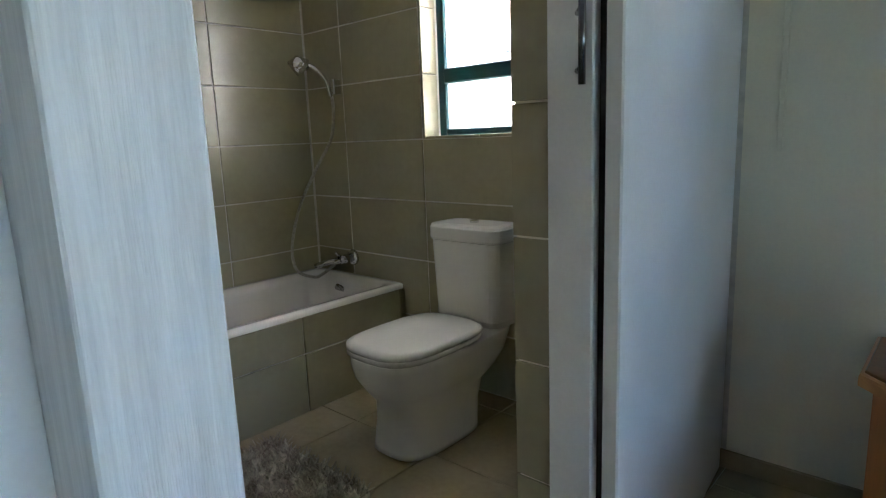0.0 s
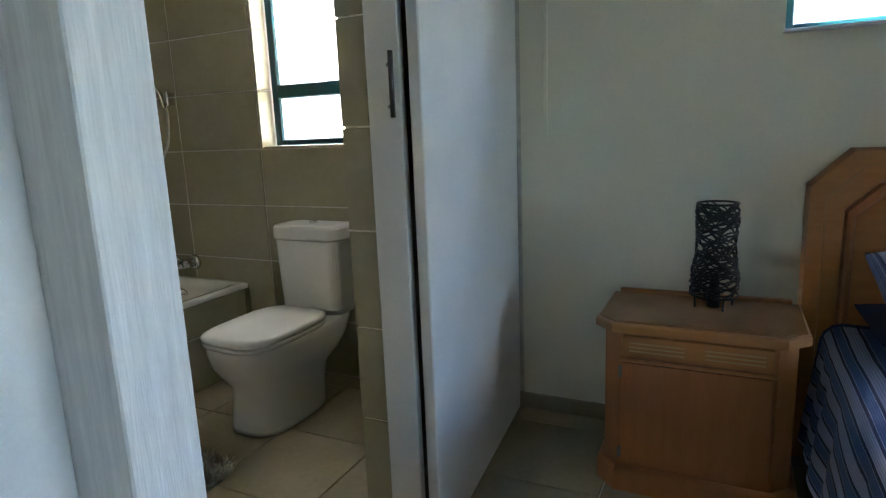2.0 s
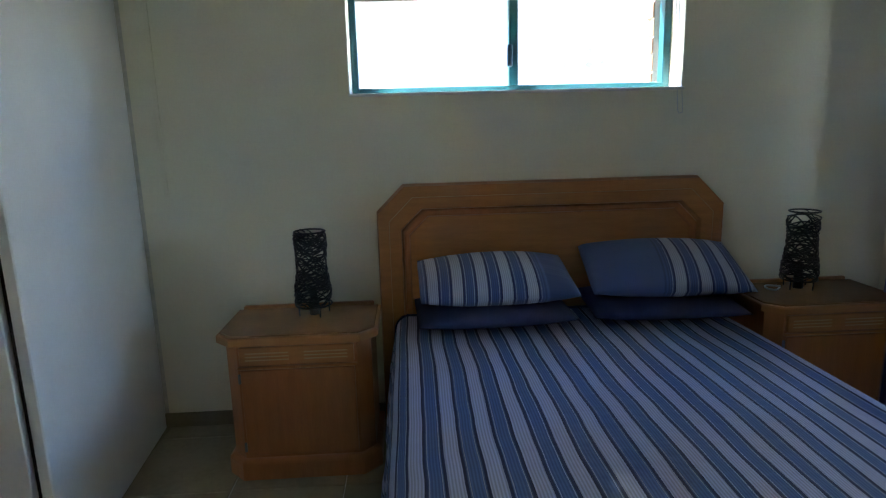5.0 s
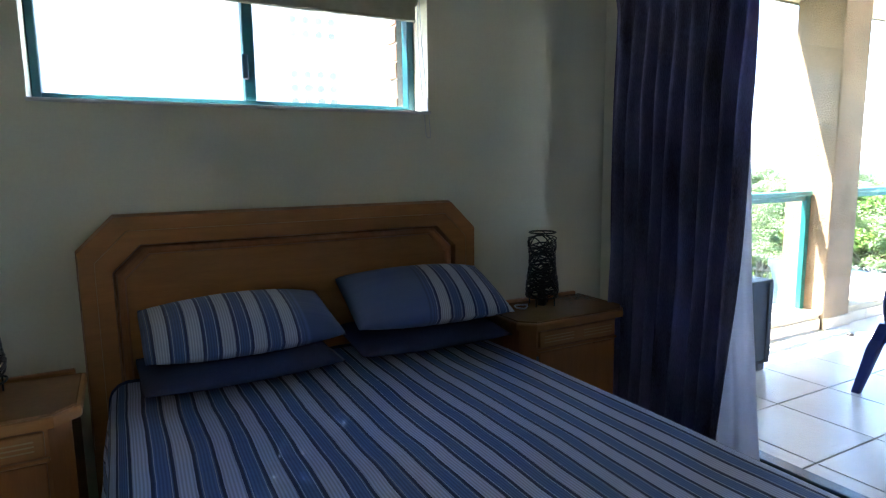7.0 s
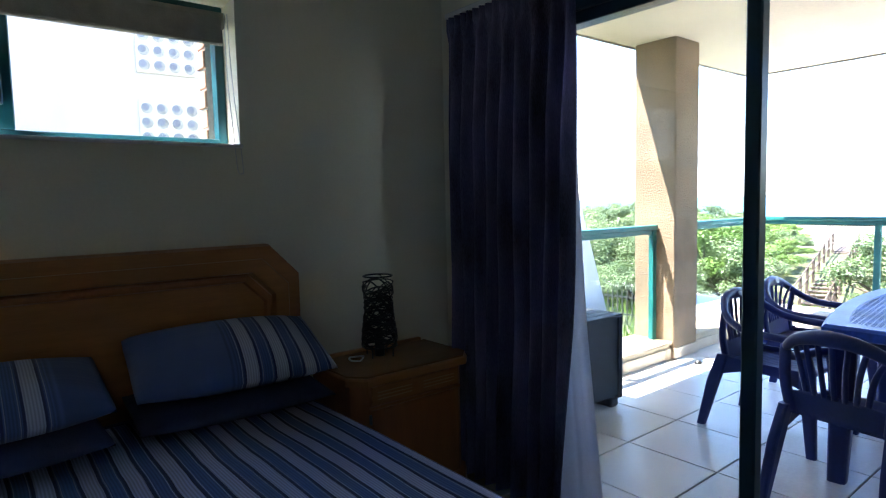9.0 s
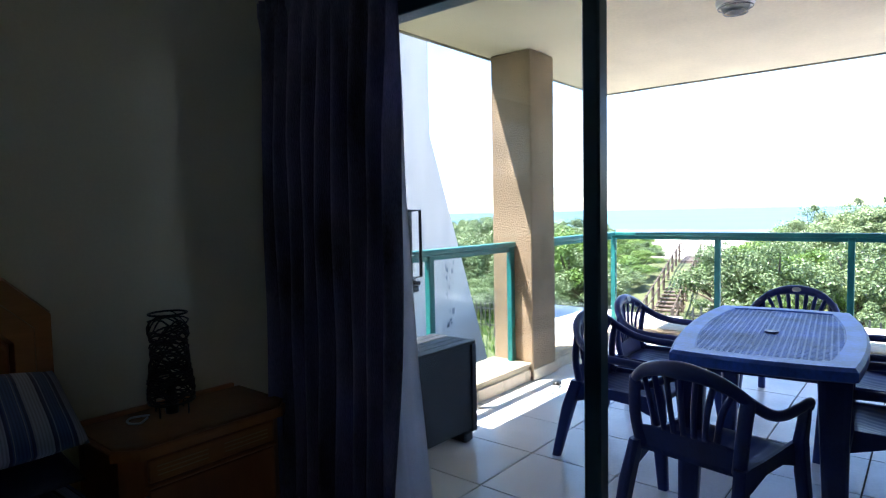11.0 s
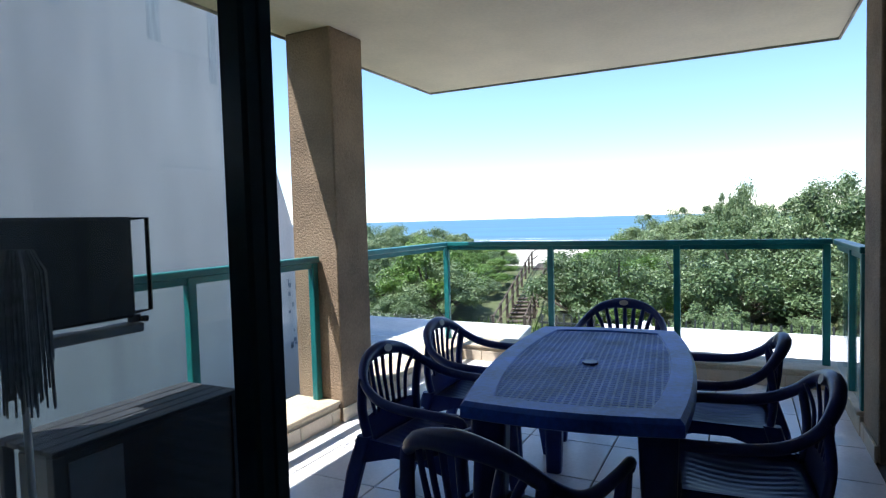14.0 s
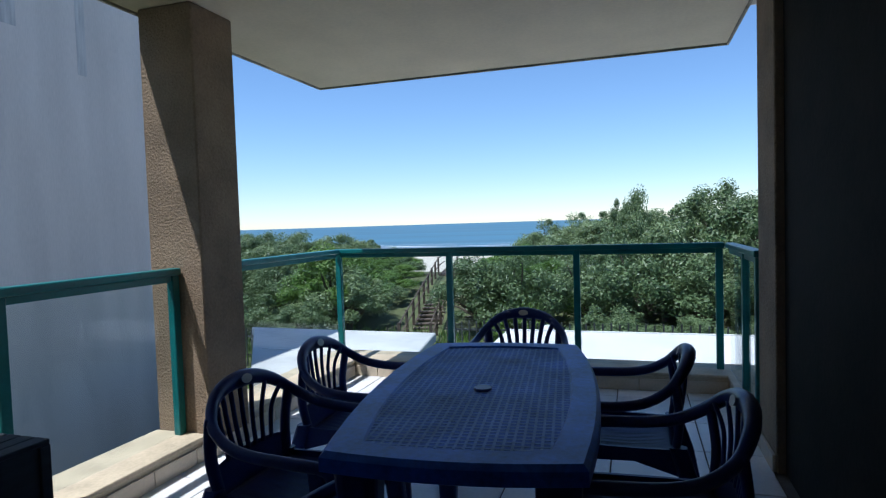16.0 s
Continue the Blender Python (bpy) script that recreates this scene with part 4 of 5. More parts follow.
TL, TW, TZ = 1.33, 0.65, 0.725


def table_edge(inset, z, n=10):
    out = []
    l, w = TL / 2 - inset, TW / 2 - inset
    for k in range(4):
        for i in range(n):
            t = -1 + 2 * i / n
            bul = (1 - t * t)
            if k == 0:
                p = (t * l, -w - 0.055 * bul)
            elif k == 1:
                p = (l + 0.03 * bul, t * w)
            elif k == 2:
                p = (-t * l, w + 0.055 * bul)
            else:
                p = (-l - 0.03 * bul, -t * w)
            out.append(Vector((p[0], p[1], z)))
    return out


# rim and top carry the painted sky sheen, legs and apron the plain plastic
part("rim", loft([table_edge(0.02, TZ - 0.06), table_edge(0.0, TZ - 0.05), table_edge(0.0, TZ - 0.014), table_edge(0.012, TZ), table_edge(0.085, TZ), table_edge(0.09, TZ - 0.008)], cap0=False, cap1=False), TABLESHEEN, tb, smooth=False)
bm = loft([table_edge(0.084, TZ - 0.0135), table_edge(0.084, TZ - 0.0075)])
part("top_plate", bm, TABLESHEEN, tb)
lat = bmesh.new()
inner_w = lambda x: TW / 2 - 0.088 + 0.055 * (1 - (x / (TL / 2 - 0.088)) ** 2)
k = -0.576
while k <= 0.5761:
    box((k - 0.0035, -inner_w(k), TZ - 0.0076), (k + 0.0035, inner_w(k), TZ - 0.0062), bm=lat)
    k += 0.024
yk = -0.288
while yk <= 0.289:
    half = 0.59 if abs(yk) < 0.235 else 0.59 * math.sqrt(max(0.03, 1 - (abs(yk) - 0.235) / 0.057))
    box((-half, yk - 0.0035, TZ - 0.0076), (half, yk + 0.0035, TZ - 0.0062), bm=lat)
    yk += 0.024
tagged(part("lattice", lat, LATTICESHEEN, tb, "raised square lattice"), kind="stuff")
part("parasol_cap", tube([(-0.06, 0, TZ - 0.01), (-0.06, 0, TZ + 0.002)], 0.03, 18), PLASTIC, tb)
for sx in (-1, 1):
    for sy in (-1, 1):
        x, y = sx * (TL / 2 - 0.10), sy * (TW / 2 - 0.07)
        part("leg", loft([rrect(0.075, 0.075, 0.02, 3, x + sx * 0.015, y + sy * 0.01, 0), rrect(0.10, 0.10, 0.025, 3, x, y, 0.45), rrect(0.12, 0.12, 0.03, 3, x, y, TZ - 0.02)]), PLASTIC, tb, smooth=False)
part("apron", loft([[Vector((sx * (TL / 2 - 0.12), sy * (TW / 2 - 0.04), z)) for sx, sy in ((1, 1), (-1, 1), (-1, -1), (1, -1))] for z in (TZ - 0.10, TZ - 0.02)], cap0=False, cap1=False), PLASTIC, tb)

# chairs: facing local -y


def plastic_chair():
    c = thing("patio_chair", (0, 0, 0), "dark navy plastic garden armchair with a slatted fan back", "chair", "chairs round the patio table")

    def seat(u, v):
        x, y = (u - 0.5) * 0.42 * (1 - 0.06 * v), -0.235 + 0.455 * v
        z = 0.405 - 0.03 * math.sin(min(1, v * 1.1) * math.pi) * (1 - (2 * u - 1) ** 2) - 0.02 * v - 0.025 * max(0, 0.12 - v) / 0.12
        return Vector((x, y, z + 0.0007 * math.cos(u * 10 * 6.283) * (0.1 < v < 0.92)))
    part("seat", sheet(48, 14, seat, 0.012), PLASTIC, c, smooth=True)
    for s in (-1, 1):
        part("side_skirt", loft([[Vector((s * (x + dx), y, z)) for x, dx, z in ((x0, 0, 0.41), (x0, 0.013, 0.41), (x0, 0.016, zb), (x0, 0.002, zb))] for x0, y, zb in ((0.207, -0.22, 0.31), (0.207, -0.08, 0.355), (0.205, 0.06, 0.36), (0.195, 0.22, 0.31))]), PLASTIC, c)
        part("front_leg", loft([rrect(0.042, 0.045, 0.012, 2, s * 0.255, -0.268, 0), rrect(0.046, 0.07, 0.014, 2, s * 0.236, -0.240, 0.28), rrect(0.042, 0.08, 0.014, 2, s * 0.232, -0.228, 0.41), rrect(0.038, 0.06, 0.012, 2, s * 0.245, -0.222, 0.50), rrect(0.034, 0.05, 0.012, 2, s * 0.254, -0.215, 0.565)]), PLASTIC, c)
        part("rear_leg", loft([rrect(0.042, 0.045, 0.012, 2, s * 0.228, 0.325, 0), rrect(0.046, 0.07, 0.014, 2, s * 0.212, 0.262, 0.27), rrect(0.042, 0.065, 0.014, 2, s * 0.20, 0.215, 0.42)]), PLASTIC, c)
    half = [(-0.246, -0.262, 0.535), (-0.256, -0.245, 0.562), (-0.266, -0.12, 0.572), (-0.264, 0.02, 0.578), (-0.252, 0.115, 0.598), (-0.224, 0.19, 0.642), (-0.162, 0.238, 0.697), (-0.085, 0.260, 0.726), (0, 0.266, 0.734)]
    full = smooth_path(half + [(-x, y, z) for x, y, z in half[-2::-1]], 4)
    rad = [0.018 + 0.012 * max(0, 1 - abs(p.x) / 0.22) for p in full]
    arch = part("arm_rail", tube(full, rad, 10, flat=1.15), PLASTIC, c, "one curved rail forming both arms and the back top", True)
    for s in (-1, 1):
        part("back_post", tube(smooth_path([(s * 0.185, 0.205, 0.39), (s * 0.203, 0.222, 0.52), (s * 0.215, 0.205, 0.665)], 5), [0.026] * 10 + [0.022], 8, flat=0.6), PLASTIC, c, smooth=True)

    def shell(u, v):
        x = (u - 0.5) * (0.37 + 0.03 * v)
        return Vector((x, 0.212 + 0.024 * v - 0.35 * x * x, 0.385 + (0.115 - 0.02 * (2 * u - 1) ** 2) * v))
    part("back_panel", sheet(16, 5, shell, 0.010), PLASTIC, c, "solid lower part of the back", True)
    for k in range(7):
        u = (k - 3) / 3
        part("slat", tube(smooth_path([(u * 0.115, 0.233 - 0.01 * u * u, 0.485), (u * 0.138, 0.252 - 0.02 * u * u, 0.60), (u * 0.172, 0.262 - 0.05 * u * u, 0.722 - 0.042 * u * u)], 5), [0.0125] * 11, 6, flat=0.55), PLASTIC, c, smooth=True)
    bm = bmesh.new()
    bmesh.ops.create_circle(bm, cap_ends=True, radius=0.5, segments=20, matrix=pose(0, 0.2275, 0.741, 70, 0, 0) @ Matrix.Diagonal((0.056, 0.034, 1, 1)))
    part("badge", bm, BADGE, arch, "pale oval maker badge")
    return c


chair = plastic_chair()
CHAIRS = [(4.80, 1.14, -3), (5.46, 1.20, 2), (6.21, 0.655, -91), (4.205, 0.58, 80), (4.86, -0.01, 184), (5.54, 0.095, 179)]
chair.matrix_world = pose(CHAIRS[0][0], CHAIRS[0][1], 0, 0, 0, CHAIRS[0][2])
for x, y, a in CHAIRS[1:]:
    copy_thing(chair, pose(x, y, 0, 0, 0, a))

# black slatted cabinet by the rail
cb = thing("slatted_cabinet", (0, 0, 0), "black slatted outdoor unit cover on small feet", "cabinet")
X0, X1, Y0, Y1, Z0, Z1 = 3.72, 4.50, 1.94, 2.27, 0.06, 0.585
for k in range(5):
    y = Y0 + (Y1 - Y0) * (k + 0.5) / 5
    part("top_slat", box((X0, y - 0.030, Z1 - 0.018), (X1, y + 0.030, Z1), 0.003), BLACKWOOD, cb)
for x in (X0 + 0.02, X1 - 0.02):
    for y in (Y0 + 0.02, Y1 - 0.02):
        part("corner_post", box((x - 0.02, y - 0.02, Z0), (x + 0.02, y + 0.02, Z1 - 0.019), 0.003), BLACKWOOD, cb)
part("front_panel", box((X0 + 0.041, Y0 + 0.008, Z0 + 0.02), (X1 - 0.041, Y0 + 0.022, Z1 - 0.02)), BLACKWOOD, cb)
part("grey_panel", box((X0 + 0.05, Y0 + 0.001, Z0 + 0.04), (X0 + 0.24, Y0 + 0.007, Z1 - 0.05), 0.002), GREYMETAL, cb, "grey metal front panel")
part("inner_unit", box((X0 + 0.05, Y0 + 0.03, Z0 + 0.01), (X1 - 0.09, Y1 - 0.03, Z1 - 0.05), 0.01), GREYMETAL, cb)
for z in (Z0 + 0.03, Z1 - 0.05):
    part("end_rail", box((X1 - 0.03, Y0 + 0.041, z - 0.018), (X1 - 0.01, Y1 - 0.041, z + 0.018), 0.003), BLACKWOOD, cb)
for x in (X0 + 0.08, X1 - 0.06):
    part("foot", box((x - 0.03, Y0 + 0.02, 0.0), (x + 0.05, Y1 - 0.02, Z0), 0.012), BLACKVINE, cb)

# folding rack on the outer wall
rk = thing("wall_rack", (0, 0, 0), "black folding panel with a metal frame fixed to the house wall", "rack")
part("panel", box((3.53, 2.07, 0.95), (4.135, 2.125, 1.335), 0.012), BLACKWOOD, rk)
part("loop", tube([(4.10, 2.085, 1.325), (4.205, 2.085, 1.33), (4.205, 2.085, 0.97), (4.10, 2.085, 0.965)], 0.009, 8), BLACKVINE, rk)
part("shelf", box((3.57, 2.05, 0.893), (4.15, 2.14, 0.928), 0.006), GREYMETAL, rk)
part("bracket", box((3.521, 2.06, 0.80), (3.56, 2.13, 1.36), 0.006), GREYMETAL, rk)
part("knob", tube([(4.15, 2.085, 0.94), (4.185, 2.085, 0.935)], [0.010, 0.013], 10), BLACKVINE, rk)
part("strut", box((4.12, 2.08, 0.9285), (4.155, 2.11, 0.958)), BLACKVINE, rk)

# mop leaning in the corner
rnd = random.Random(9)
mp = thing("mop", (3.62, 1.86, 0), "grey string mop standing upside down by the wall", "mop")
part("handle", tube([(0, 0, 0.0), (0.0, 0.03, 1.20)], 0.011, 8), WHITE, mp)
part("socket", tube([(0, 0.029, 1.13), (0, 0.031, 1.22)], [0.02, 0.03], 10), GREYMETAL, mp)
bm = bmesh.new()
for k in range(110):
    a = rnd.uniform(0, 6.28)
    r1, ln = rnd.uniform(0.03, 0.075), rnd.uniform(0.28, 0.47)
    c, s = math.cos(a), math.sin(a)
    tube([(0.01 * c, 0.03 + 0.01 * s, 1.215), (0.6 * r1 * c, 0.03 + 0.6 * r1 * s, 1.235), (r1 * c, 0.03 + r1 * s, 1.17), (r1 * 1.1 * c, 0.03 + r1 * 1.1 * s, 1.2 - ln)], 0.004, 4, bm)
tagged(part("strings", bm, MOPS, mp), kind="stuff")
ds = thing("door_stop", (5.60, 2.06, 0), "small white and black hinge plate lying on the tiles", "door stop", rz=12)
part("plate", box((-0.13, -0.03, 0.0), (0.06, 0.03, 0.018), 0.005), PLUGW, ds)
part("knob", tube([(0.06, 0, 0.02), (0.13, -0.01, 0.022)], [0.022, 0.018], 10), BLACKVINE, ds, smooth=True)
part("wire", tube(smooth_path([(-0.13, 0, 0.01), (-0.2, 0.03, 0.006), (-0.25, 0.02, 0.006)]), 0.004, 5), PLUGW, ds)

# ---------- neighbour ----------
NY = 9.0
nb = thing("neighbour_building", (0, 0, 0), "white rendered neighbouring building with a sloping buttress edge", "building")
bm = prism([(-14, -3.3), (14.8, -3.3), (14.13, -1.57), (12.36, 3.11), (12.33, 8), (-14, 8)], NY, NY + 9)
for v in bm.verts:
    x, z, y = v.co
    v.co = (x, y, z)
bmesh.ops.recalc_face_normals(bm, faces=bm.faces[:])
part("wall", bm, GABLE, nb)
for x, z0, h, w in ((10.9, 4.0, 1.5, 0.18), (9.6, 4.5, 1.8, 0.26), (8.0, 4.6, 1.3, 0.16), (7.0, 4.8, 1.3, 0.22)):
    part("stain", box((x, NY - 0.004, z0), (x + w, NY + 0.01, z0 + h), 0.002), STAIN, nb, "grey water stain")
rnd = random.Random(21)
for i in range(14):
    x, z = 12.9 + rnd.uniform(-0.12, 0.25), -0.75 + rnd.uniform(-0.8, 1.0)
    part("paint_chip", box((x, NY - 0.003, z), (x + rnd.uniform(0.03, 0.09), NY + 0.01, z + rnd.uniform(0.04, 0.15)), 0.001), GREYMETAL, nb, "flaked dark paint chip")
for z in (3.19, 2.19, 1.19):
    x0, pw = 3.38, 0.202
    vt = part("vent_block", box((x0, NY - 0.03, z), (x0 + 4 * pw, NY - 0.005, z + 3.04 * pw), 0.004), SOFFIT, nb, "breeze block vent with round holes")
    for i in range(4):
        for j in range(3):
            cx, cz = x0 + pw * (0.5 + i), z + pw * (0.52 + j)
            # no real recess: grey discs, the smaller offset one coloured as the hole's shade
            part("hole", tube([(cx, NY - 0.036, cz), (cx, NY - 0.029, cz)], pw * 0.38, 16), SOFFEDGE, vt)
            part("hole_shade", tube([(cx - 0.02, NY - 0.04, cz + 0.016), (cx - 0.02, NY - 0.0365, cz + 0.016)], pw * 0.26, 12), GREYMETAL, vt)
brk = setting("wall_outer_brick", box((2.21, 2.421, 1.3), (3.5, 2.50, 2.6)), MORTAR, "red brown face brick outer skin beside the window", "wall")

# ---------- ground, dunes, sea ----------


def land(x, y):
    ridge = math.exp(-((x - 37) / 10) ** 2)
    side = 1.0 + 0.5 * math.exp(-((y + 6) / 8) ** 2)
    z = -3.2 + 1.5 * ridge * side
    z += 0.25 * noise.noise(Vector((x * 0.12, y * 0.12, 0))) * (20 < x < 90)
    if x > 45:
        z -= min(1, (x - 45) / 60) * 2.4
    if x > 140:
        z -= min(6, (x - 140) * 0.04)
    return z


gx = [-4500 + 4470 * (k / 14) ** 0.35 for k in range(14)] + [-30 + 230 * k / 110 for k in range(110)] + [200 + 4600 * (k / 14) ** 2.5 for k in range(15)]
gy = [-4800 + 4740 * (k / 14) ** 0.35 for k in range(14)] + [-60 + 120 * k / 70 for k in range(70)] + [60 + 4700 * (k / 14) ** 2.5 for k in range(15)]
bm = bmesh.new()
vs = [[bm.verts.new((x, y, land(x, y))) for x in gx] for y in gy]
for j in range(len(gy) - 1):
    for i in range(len(gx) - 1):
        bm.faces.new((vs[j][i], vs[j][i + 1], vs[j + 1][i + 1], vs[j + 1][i]))
ground = setting("ground", bm, DUNE, "dune ground with low green scrub and pale sand", "ground")
ground.data.materials.append(SAND)
for p in ground.data.polygons:
    p.material_index = 1 if p.center.x > 44 else 0
ground.data.shade_smooth()
bm = bmesh.new()
vsx = [168, 230, 400, 900, 4900]
rows = [[bm.verts.new((x, y, -6.0)) for x in vsx] for y in (-4900, -600, 0, 600, 4900)]
for A, B in zip(rows, rows[1:]):
    for k in range(4):
        bm.faces.new((A[k], A[k + 1], B[k + 1], B[k]))
setting("water", bm, SEA, "calm blue green sea", "sea")
rnd = random.Random(3)
for k, (x, w) in enumerate(((160, 13), (180, 5), (196, 2.2))):
    pts_a, pts_b = [], []
    for i in range(161):
        y = -400 + 5 * i
        n1 = noise.noise(Vector((y * 0.03, k * 7.0, 1))) * 6
        ww = max(0.05, w * (0.6 + 0.9 * noise.noise(Vector((y * 0.05, k * 5.0, 4))))) if k else w
        pts_a.append((x + n1, y)), pts_b.append((x + n1 + ww, y))
    bm = bmesh.new()
    va, vb = [bm.verts.new((*p, -5.93 + 0.02 * k)) for p in pts_a], [bm.verts.new((*p, -5.93 + 0.02 * k)) for p in pts_b]
    for i in range(160):
        bm.faces.new((va[i], vb[i], vb[i + 1], va[i + 1]))
    setting("surf", bm, FOAM, "band of white breaking surf", "surf")

# low flat roofs under the balcony
rf = thing("flat_roof", (0, 0, 0), "white flat carport roof below the balcony", "roof")
part("deck", box((8.6, -9.0, -1.22), (15.6, 2.7, -1.08), 0.02), ROOFWHITE, rf)
part("fascia", box((15.61, -9.0, -1.30), (15.66, 2.7, -1.06), 0.01), ROOFWHITE, rf)
for x in (9.2, 15.0):
    for y in (-8.4, -3, 2.3):
        part("support_post", box((x, y, -3.25), (x + 0.12, y + 0.12, -1.221)), GREYMETAL, rf)
rf2 = thing("flat_roof", (0, 0, 0), "pale grey flat garage roof below the balcony", "roof")
part("deck", prism([(11, 3.5), (15.03, 4.12), (15.1, 8.8), (14.9, 8.6), (11, 5.9)], -1.25, -1.07, 0.02), ROOFGREY, rf2)
part("seam", box((12.9, 4.0, -1.069), (12.94, 7.0, -1.055)), ROOFWHITE, rf2)
part("wall", prism([(11.2, 3.75), (14.8, 4.3), (14.9, 8.5), (14.7, 8.3), (11.2, 5.8)], -3.3, -1.251), GABLE, rf2)

# wooden beach stairs over the dune
S0, S1 = Vector((22.0, 7.25, -3.1)), Vector((36.0, 10.4, -1.7))
stv = thing("beach_stairs", (0, 0, 0), "weathered wooden stairs with handrails climbing the dune", "stairs")
ax = (S1 - S0)
flat = Vector((ax.x, ax.y, 0)).normalized()
side = Vector((-flat.y, flat.x, 0))
ang = math.degrees(math.atan2(flat.y, flat.x))
N = 22
for k in range(N):
    p = S0 + ax * ((k + 0.5) / N)
    part("tread", box((-0.17, -0.5, -0.03), (0.17, 0.5, 0.03), 0.008, m=pose(p.x, p.y, p.z, 0, 0, ang)), STAIRWOOD, stv)
for s in (-0.55, 0.55):
    o = side * s
    part("stringer", tube([S0 + o - Vector((0, 0, 0.12)), S1 + o - Vector((0, 0, 0.12))], 0.09, 4), STAIRWOOD, stv)
    for hh in (0.5, 0.95):
        part("handrail", tube([S0 + o + Vector((0, 0, hh)), S1 + o + Vector((0, 0, hh)), S1 + o + flat * 4 + Vector((0, 0, hh))], 0.035, 6), STAIRWOOD, stv)
    for k in range(9):
        p = S0 + ax * (k / 8) + o
        part("post", box((-0.05, -0.05, -0.7), (0.05, 0.05, 1.0), m=pose(p.x, p.y, p.z, 0, 0, ang)), STAIRWOOD, stv)
for i in range(10):
    p = S1 + flat * (0.4 * i + 0.2)
    part("deck_board", box((-0.18, -0.5, -0.03), (0.18, 0.5, 0.03), m=pose(p.x, p.y, p.z, 0, 0, ang)), STAIRWOOD, stv)

# palisade fence in front of the scrub

def palisade(x, y0, y1, top, label):
    fn = thing("palisade_fence", (0, 0, 0), label, "fence", "palisade fences")
    for k in range(int((y1 - y0) / 0.2) + 1):
        y = y0 + k * 0.2
        part("picket", box((x - 0.01, y - 0.022, -3.2), (x + 0.01, y + 0.022, top + 0.03 * (k % 2)), 0.004), FENCE, fn)
    for z in (-2.8, top - 0.25):
        part("rail", box((x + 0.02, y0 - 0.1, z), (x + 0.06, y1 + 0.1, z + 0.05)), FENCE, fn)


palisade(18.0, -8.0, 4.8, -1.32, "dark metal palisade fence before the dune scrub")
palisade(19.2, 9.4, 15.0, -1.95, "dark metal palisade fence behind the flat roof")

# ---------- dune bushes ----------


def bush_parts(seed, nleaf, leaf_size):
    """Meshes of a bush about 1 m across and 1 m tall: limbs, and a crown of leaves in uneven clumps."""
    r = random.Random(seed)
    clumps = []
    for k in range(48):
        a, q = r.uniform(0, 6.283), math.sqrt(r.uniform(0, 1)) * 0.47
        hh = (0.40 + 0.5 * (1 - (q / 0.5) ** 2)) * r.uniform(0.5, 1.08)
        clumps.append((Vector((q * math.cos(a), q * math.sin(a), hh)), r.uniform(0.055, 0.135)))
    limbs = bmesh.new()
    tube([(0, 0, -0.1), (0.01, 0.01, 0.15), (0.0, 0.02, 0.3)], [0.045, 0.035, 0.025], 6, limbs)
    for c, rad in clumps[:14]:
        tube([(0, 0.01, 0.12), c * 0.5 + Vector((0, 0, 0.08)), c], [0.022, 0.014, 0.005], 5, limbs)
    co, fa = [], []
    for i in range(nleaf):
        c, rad = clumps[r.randrange(len(clumps))]
        d = Vector((r.gauss(0, 1), r.gauss(0, 1), r.gauss(0, 0.8) + 0.25)).normalized()
        p = c + d * rad * r.uniform(0.5, 1.35)
        if p.z < 0.02:
            continue
        nrm = (d + Vector((r.uniform(-1, 1), r.uniform(-1, 1), r.uniform(-0.3, 0.9)))).normalized()
        t = nrm.orthogonal().normalized()
        t = (Matrix.Rotation(r.uniform(0, 6.28), 3, nrm) @ t)
        b = nrm.cross(t)
        s = leaf_size * r.uniform(0.6, 1.3)
        k = len(co)
        co += [p - t * s, p + b * s * 0.45 + nrm * s * 0.1, p + t * s, p - b * s * 0.45 + nrm * s * 0.1]
        fa.append((k, k + 1, k + 2, k + 3))
    me = bpy.data.meshes.new("crown")
    me.from_pydata([tuple(v) for v in co], [], fa)
    return limbs, me


def bush(seed, leafm, nleaf, leaf_size, label, name="bush"):
    t = thing(name, (0, 0, 0), label, "bush", "dune scrub")
    limbs, me = bush_parts(seed, nleaf, leaf_size)
    part("trunk", limbs, BARK, t)
    me.materials.append(leafm)
    cr = new("crown", me)
    cr.parent = t
    return t


BUSH = [bush(s, m, 15000, 0.0185, lb) for s, m, lb in ((1, LEAF, "dense grey green dune bush"), (2, LEAF, "rounded grey green dune bush"), (3, LEAFB, "bright green leafy dune bush"), (5, LEAF, "broad dusty green dune bush"))]
rnd = random.Random(17)
plots = []
for i in range(650):
    x, y = rnd.uniform(19.5, 47), rnd.uniform(-20, 34)
    sy = 7.25 + (x - 22) * 0.225
    if abs(y - sy) < 1.9 + max(0, (26 - x)) * 0.35 or (x < 21.5 and y > 5) or x < 20.3:
        continue
    plots.append((x, y))
kept = []
for x, y in plots:
    if all((x - a) ** 2 + (y - b) ** 2 > 2.5 for a, b in kept):
        kept.append((x, y))
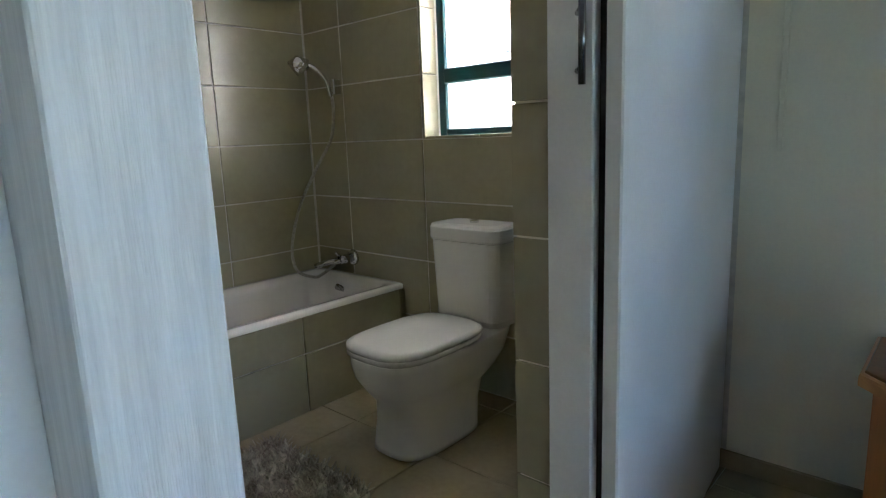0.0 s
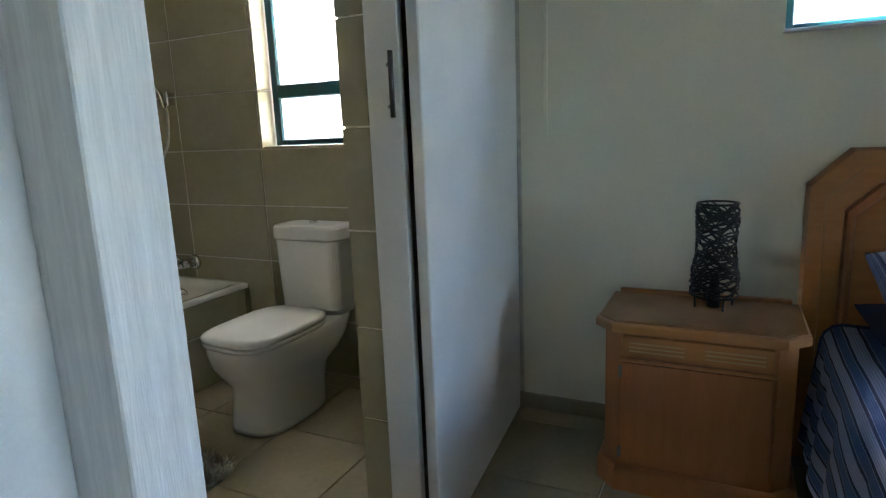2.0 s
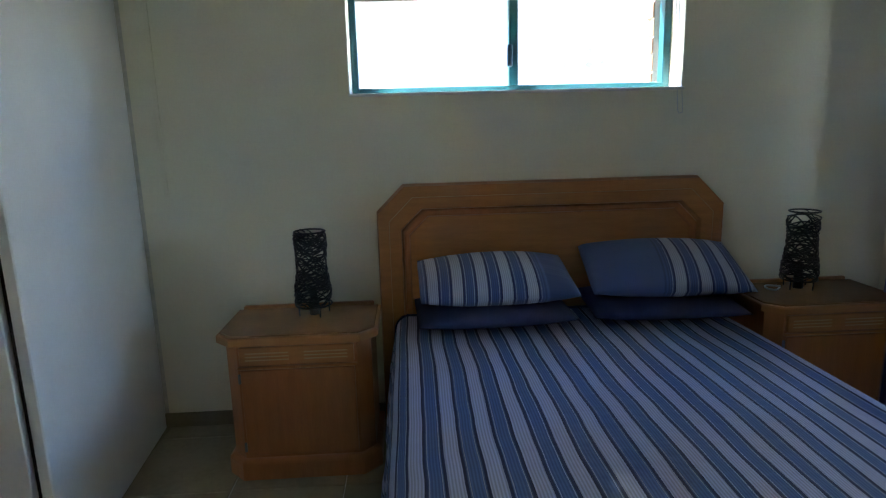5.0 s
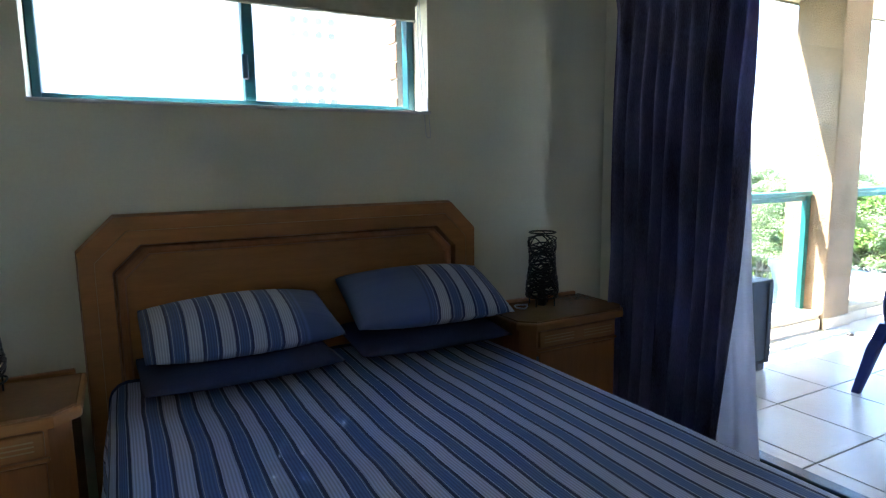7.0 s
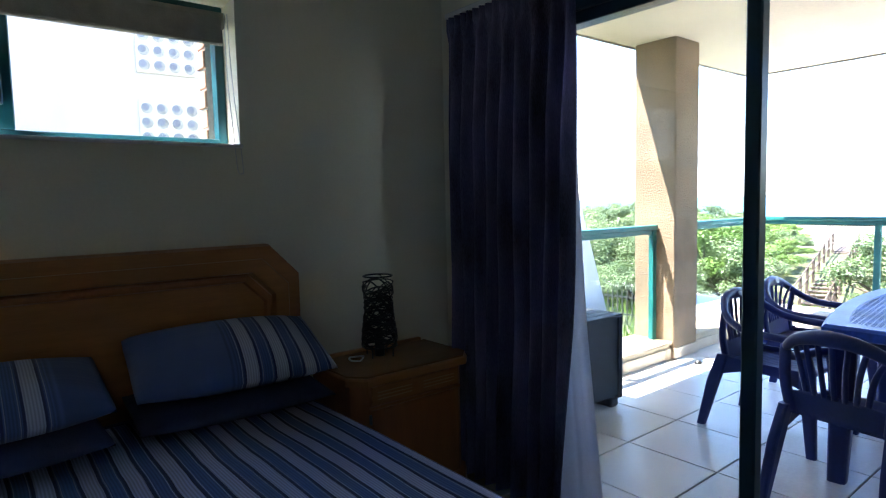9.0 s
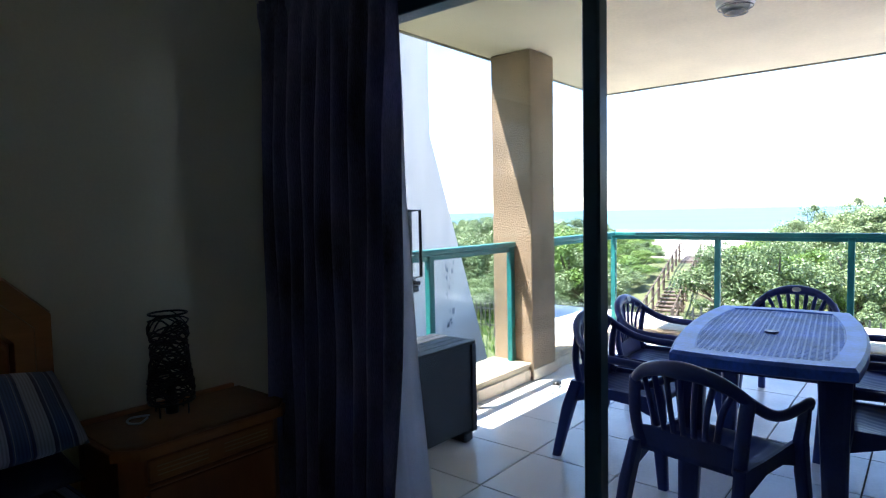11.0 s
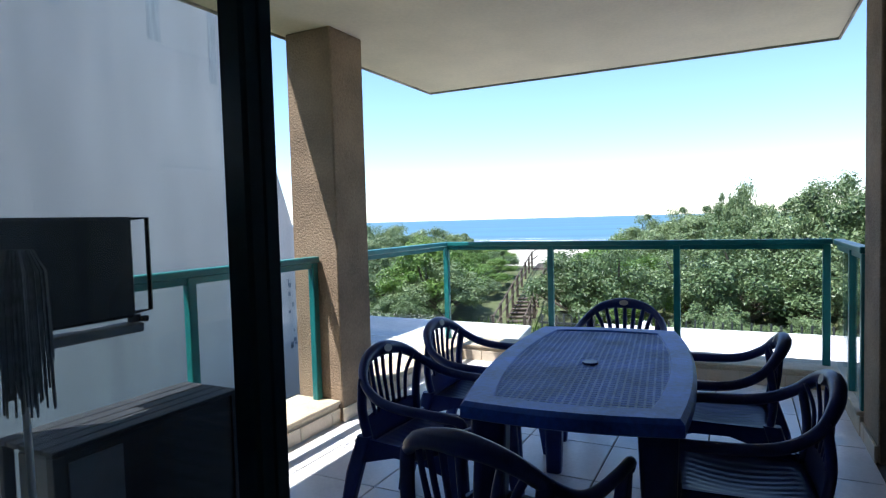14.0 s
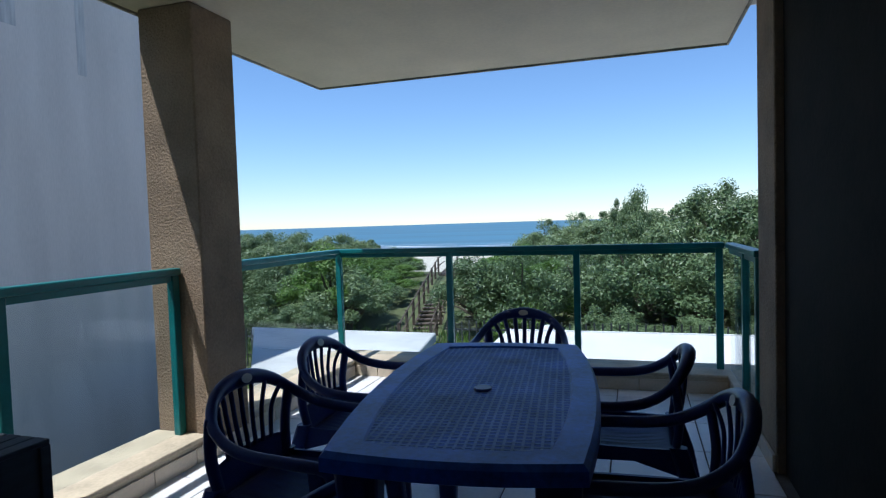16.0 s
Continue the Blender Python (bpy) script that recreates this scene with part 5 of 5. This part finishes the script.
for i, (x, y) in enumerate(kept):
    sy = 7.25 + (x - 22) * 0.225
    right = y < sy
    far = x / 26.0
    if right:
        top = -0.35 + 1.5 * min(1, max(0, (sy - 1 - y) / 9)) * far
    else:
        top = -0.9 + 1.75 * min(1, max(0, (y - sy - 1) / 10))
    top += rnd.uniform(-0.9, 0.25)
    if abs(y - sy) < 3.5 and x > 30:
        top = min(top, -0.9)
    if abs(y - sy) < 3.2 and x > 38:
        continue
    if x < 23.5:
        top = min(top, rnd.uniform(-1.8, -0.7))
    z = land(x, y)
    hgt = max(1.1, top - z)
    wid = max(2.3, min(rnd.uniform(3.2, 4.6), hgt * 1.35))
    k = 2 if (abs(y - sy) < 5.5 and rnd.random() < 0.6) else rnd.choice((0, 1, 3))
    src = BUSH[k]
    m = pose(x, y, z, 0, 0, rnd.uniform(0, 360))
    ob = copy_thing(src, m)
    ob.scale = (wid, wid, hgt)
for k, (x, y, s, hh) in enumerate(((26.0, -1.0, 3.2, 3.7), (27.5, -4.5, 4.4, 4.6), (25, 12.0, 4.2, 3.4), (24.5, 4.0, 3.6, 3.2))):
    BUSH[k].matrix_world = pose(x, y, land(x, y), 0, 0, 40 * k) @ Matrix.Diagonal((s, s, hh, 1))

def globe_lamp(x, y, z):
    t = thing("globe_lamp", (x, y, land(x, y)), "white globe garden lamp on a slim post", "lamp", "garden lamps")
    h = z - land(x, y)
    part("post", tube([(0, 0, -0.1), (0, 0, h - 0.14)], 0.035, 8), GREYMETAL, t)
    bm = bmesh.new()
    bmesh.ops.create_uvsphere(bm, u_segments=16, v_segments=10, radius=0.16, matrix=Matrix.Translation((0, 0, h)))
    part("globe", bm, WHITE, t, smooth=True)
    part("collar", tube([(0, 0, h - 0.19), (0, 0, h - 0.13)], [0.05, 0.07], 10), GREYMETAL, t)


for x, y, w, h, k in ((30.0, -0.1, 1.9, 4.5, 0), (30.8, 0.6, 1.7, 4.0, 3), (30.5, -3.2, 3.6, 4.5, 1)):
    ob = copy_thing(BUSH[k], pose(x, y, land(x, y), 0, 0, 55 * k))
    ob.scale = (w, w, h)

globe_lamp(16.9, 2.0, -1.33)

# grass tufts before the bushes
rnd = random.Random(8)
co, fa = [], []
for i in range(9000):
    x, y = rnd.uniform(16.5, 24), rnd.uniform(-9, 24)
    z = land(x, y)
    a, ln = rnd.uniform(0, 6.28), rnd.uniform(0.15, 0.5)
    lean = Vector((rnd.uniform(-0.3, 0.3), rnd.uniform(-0.3, 0.3), 1)) * ln
    w = Vector((math.cos(a), math.sin(a), 0)) * 0.025
    o = Vector((x, y, z))
    k = len(co)
    co += [o - w, o + w, o + lean]
    fa.append((k, k + 1, k + 2))
me = bpy.data.meshes.new("grass")
me.from_pydata([tuple(v) for v in co], [], fa)
me.materials.append(LEAFB)
tagged(new("grass", me), "rough green dune grass", "grass", kind="stuff")

# ---------- pieces of floors and walls ----------
pieces("tile", bath_n, WALLTILE, TILES_BN, 0.0012)
pieces("tile", bath_n, WALLTILE, TILES_REV, 0.0012)
pieces("tile", bath_w, WALLTILE, TILES_BW, 0.0012)
pieces("tile", part_w, WALLTILE, TILES_J, 0.0012)
PT = 0.478
pieces("tile", slab, BALCTILE, [(((a + b) / 2, (c + d) / 2, -0.006), (b - a, d - c, 0.012)) for a, b in cuts(3.43, 7.58, 4.528, PT, 0.008) for c, d in cuts(-0.61, 2.33, 1.595, PT, 0.008)], 0.002)
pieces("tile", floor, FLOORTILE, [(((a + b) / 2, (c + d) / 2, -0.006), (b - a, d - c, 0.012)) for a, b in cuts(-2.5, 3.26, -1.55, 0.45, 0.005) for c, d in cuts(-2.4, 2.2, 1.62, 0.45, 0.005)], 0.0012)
pieces("tile", slab, SKIRT, [(((a + b) / 2, 2.324, 0.045), (b - a, 0.010, 0.088)) for a, b in cuts(3.53, 5.72, 3.53, 0.3, 0.006)] + [(((a + b) / 2, 2.324, 0.045), (b - a, 0.010, 0.088)) for a, b in cuts(6.08, 7.57, 6.08, 0.3, 0.006)], 0.002)
pieces("tile", slab, SKIRT, [((7.574, (a + b) / 2, 0.045), (0.010, b - a, 0.088)) for a, b in cuts(-0.59, 2.31, -0.59, 0.3, 0.006)] + [(((a + b) / 2, -0.611, 0.045), (b - a, 0.014, 0.088)) for a, b in cuts(6.23, 6.62, 6.23, 0.3, 0.006)], 0.002)
pieces("tile", slab, SKIRT, [((5.714, 2.48, 0.045), (0.012, 0.28, 0.088)), ((5.9, 2.293, 0.045), (0.37, 0.012, 0.088))], 0.002)
bs = []
for r, (za, zb) in enumerate(cuts(1.3, 2.6, 1.3, 0.083, 0.010)):
    for xa, xb in cuts(2.2, 3.5, 2.2 - 0.115 * (r % 2), 0.232, 0.010):
        bs.append((((xa + xb) / 2 + (0.0 if xa > 2.21 else 0), 2.466, (za + zb) / 2), (xb - xa, 0.088, zb - za)))
pieces("brick", brk, BRICK, bs, 0.003)
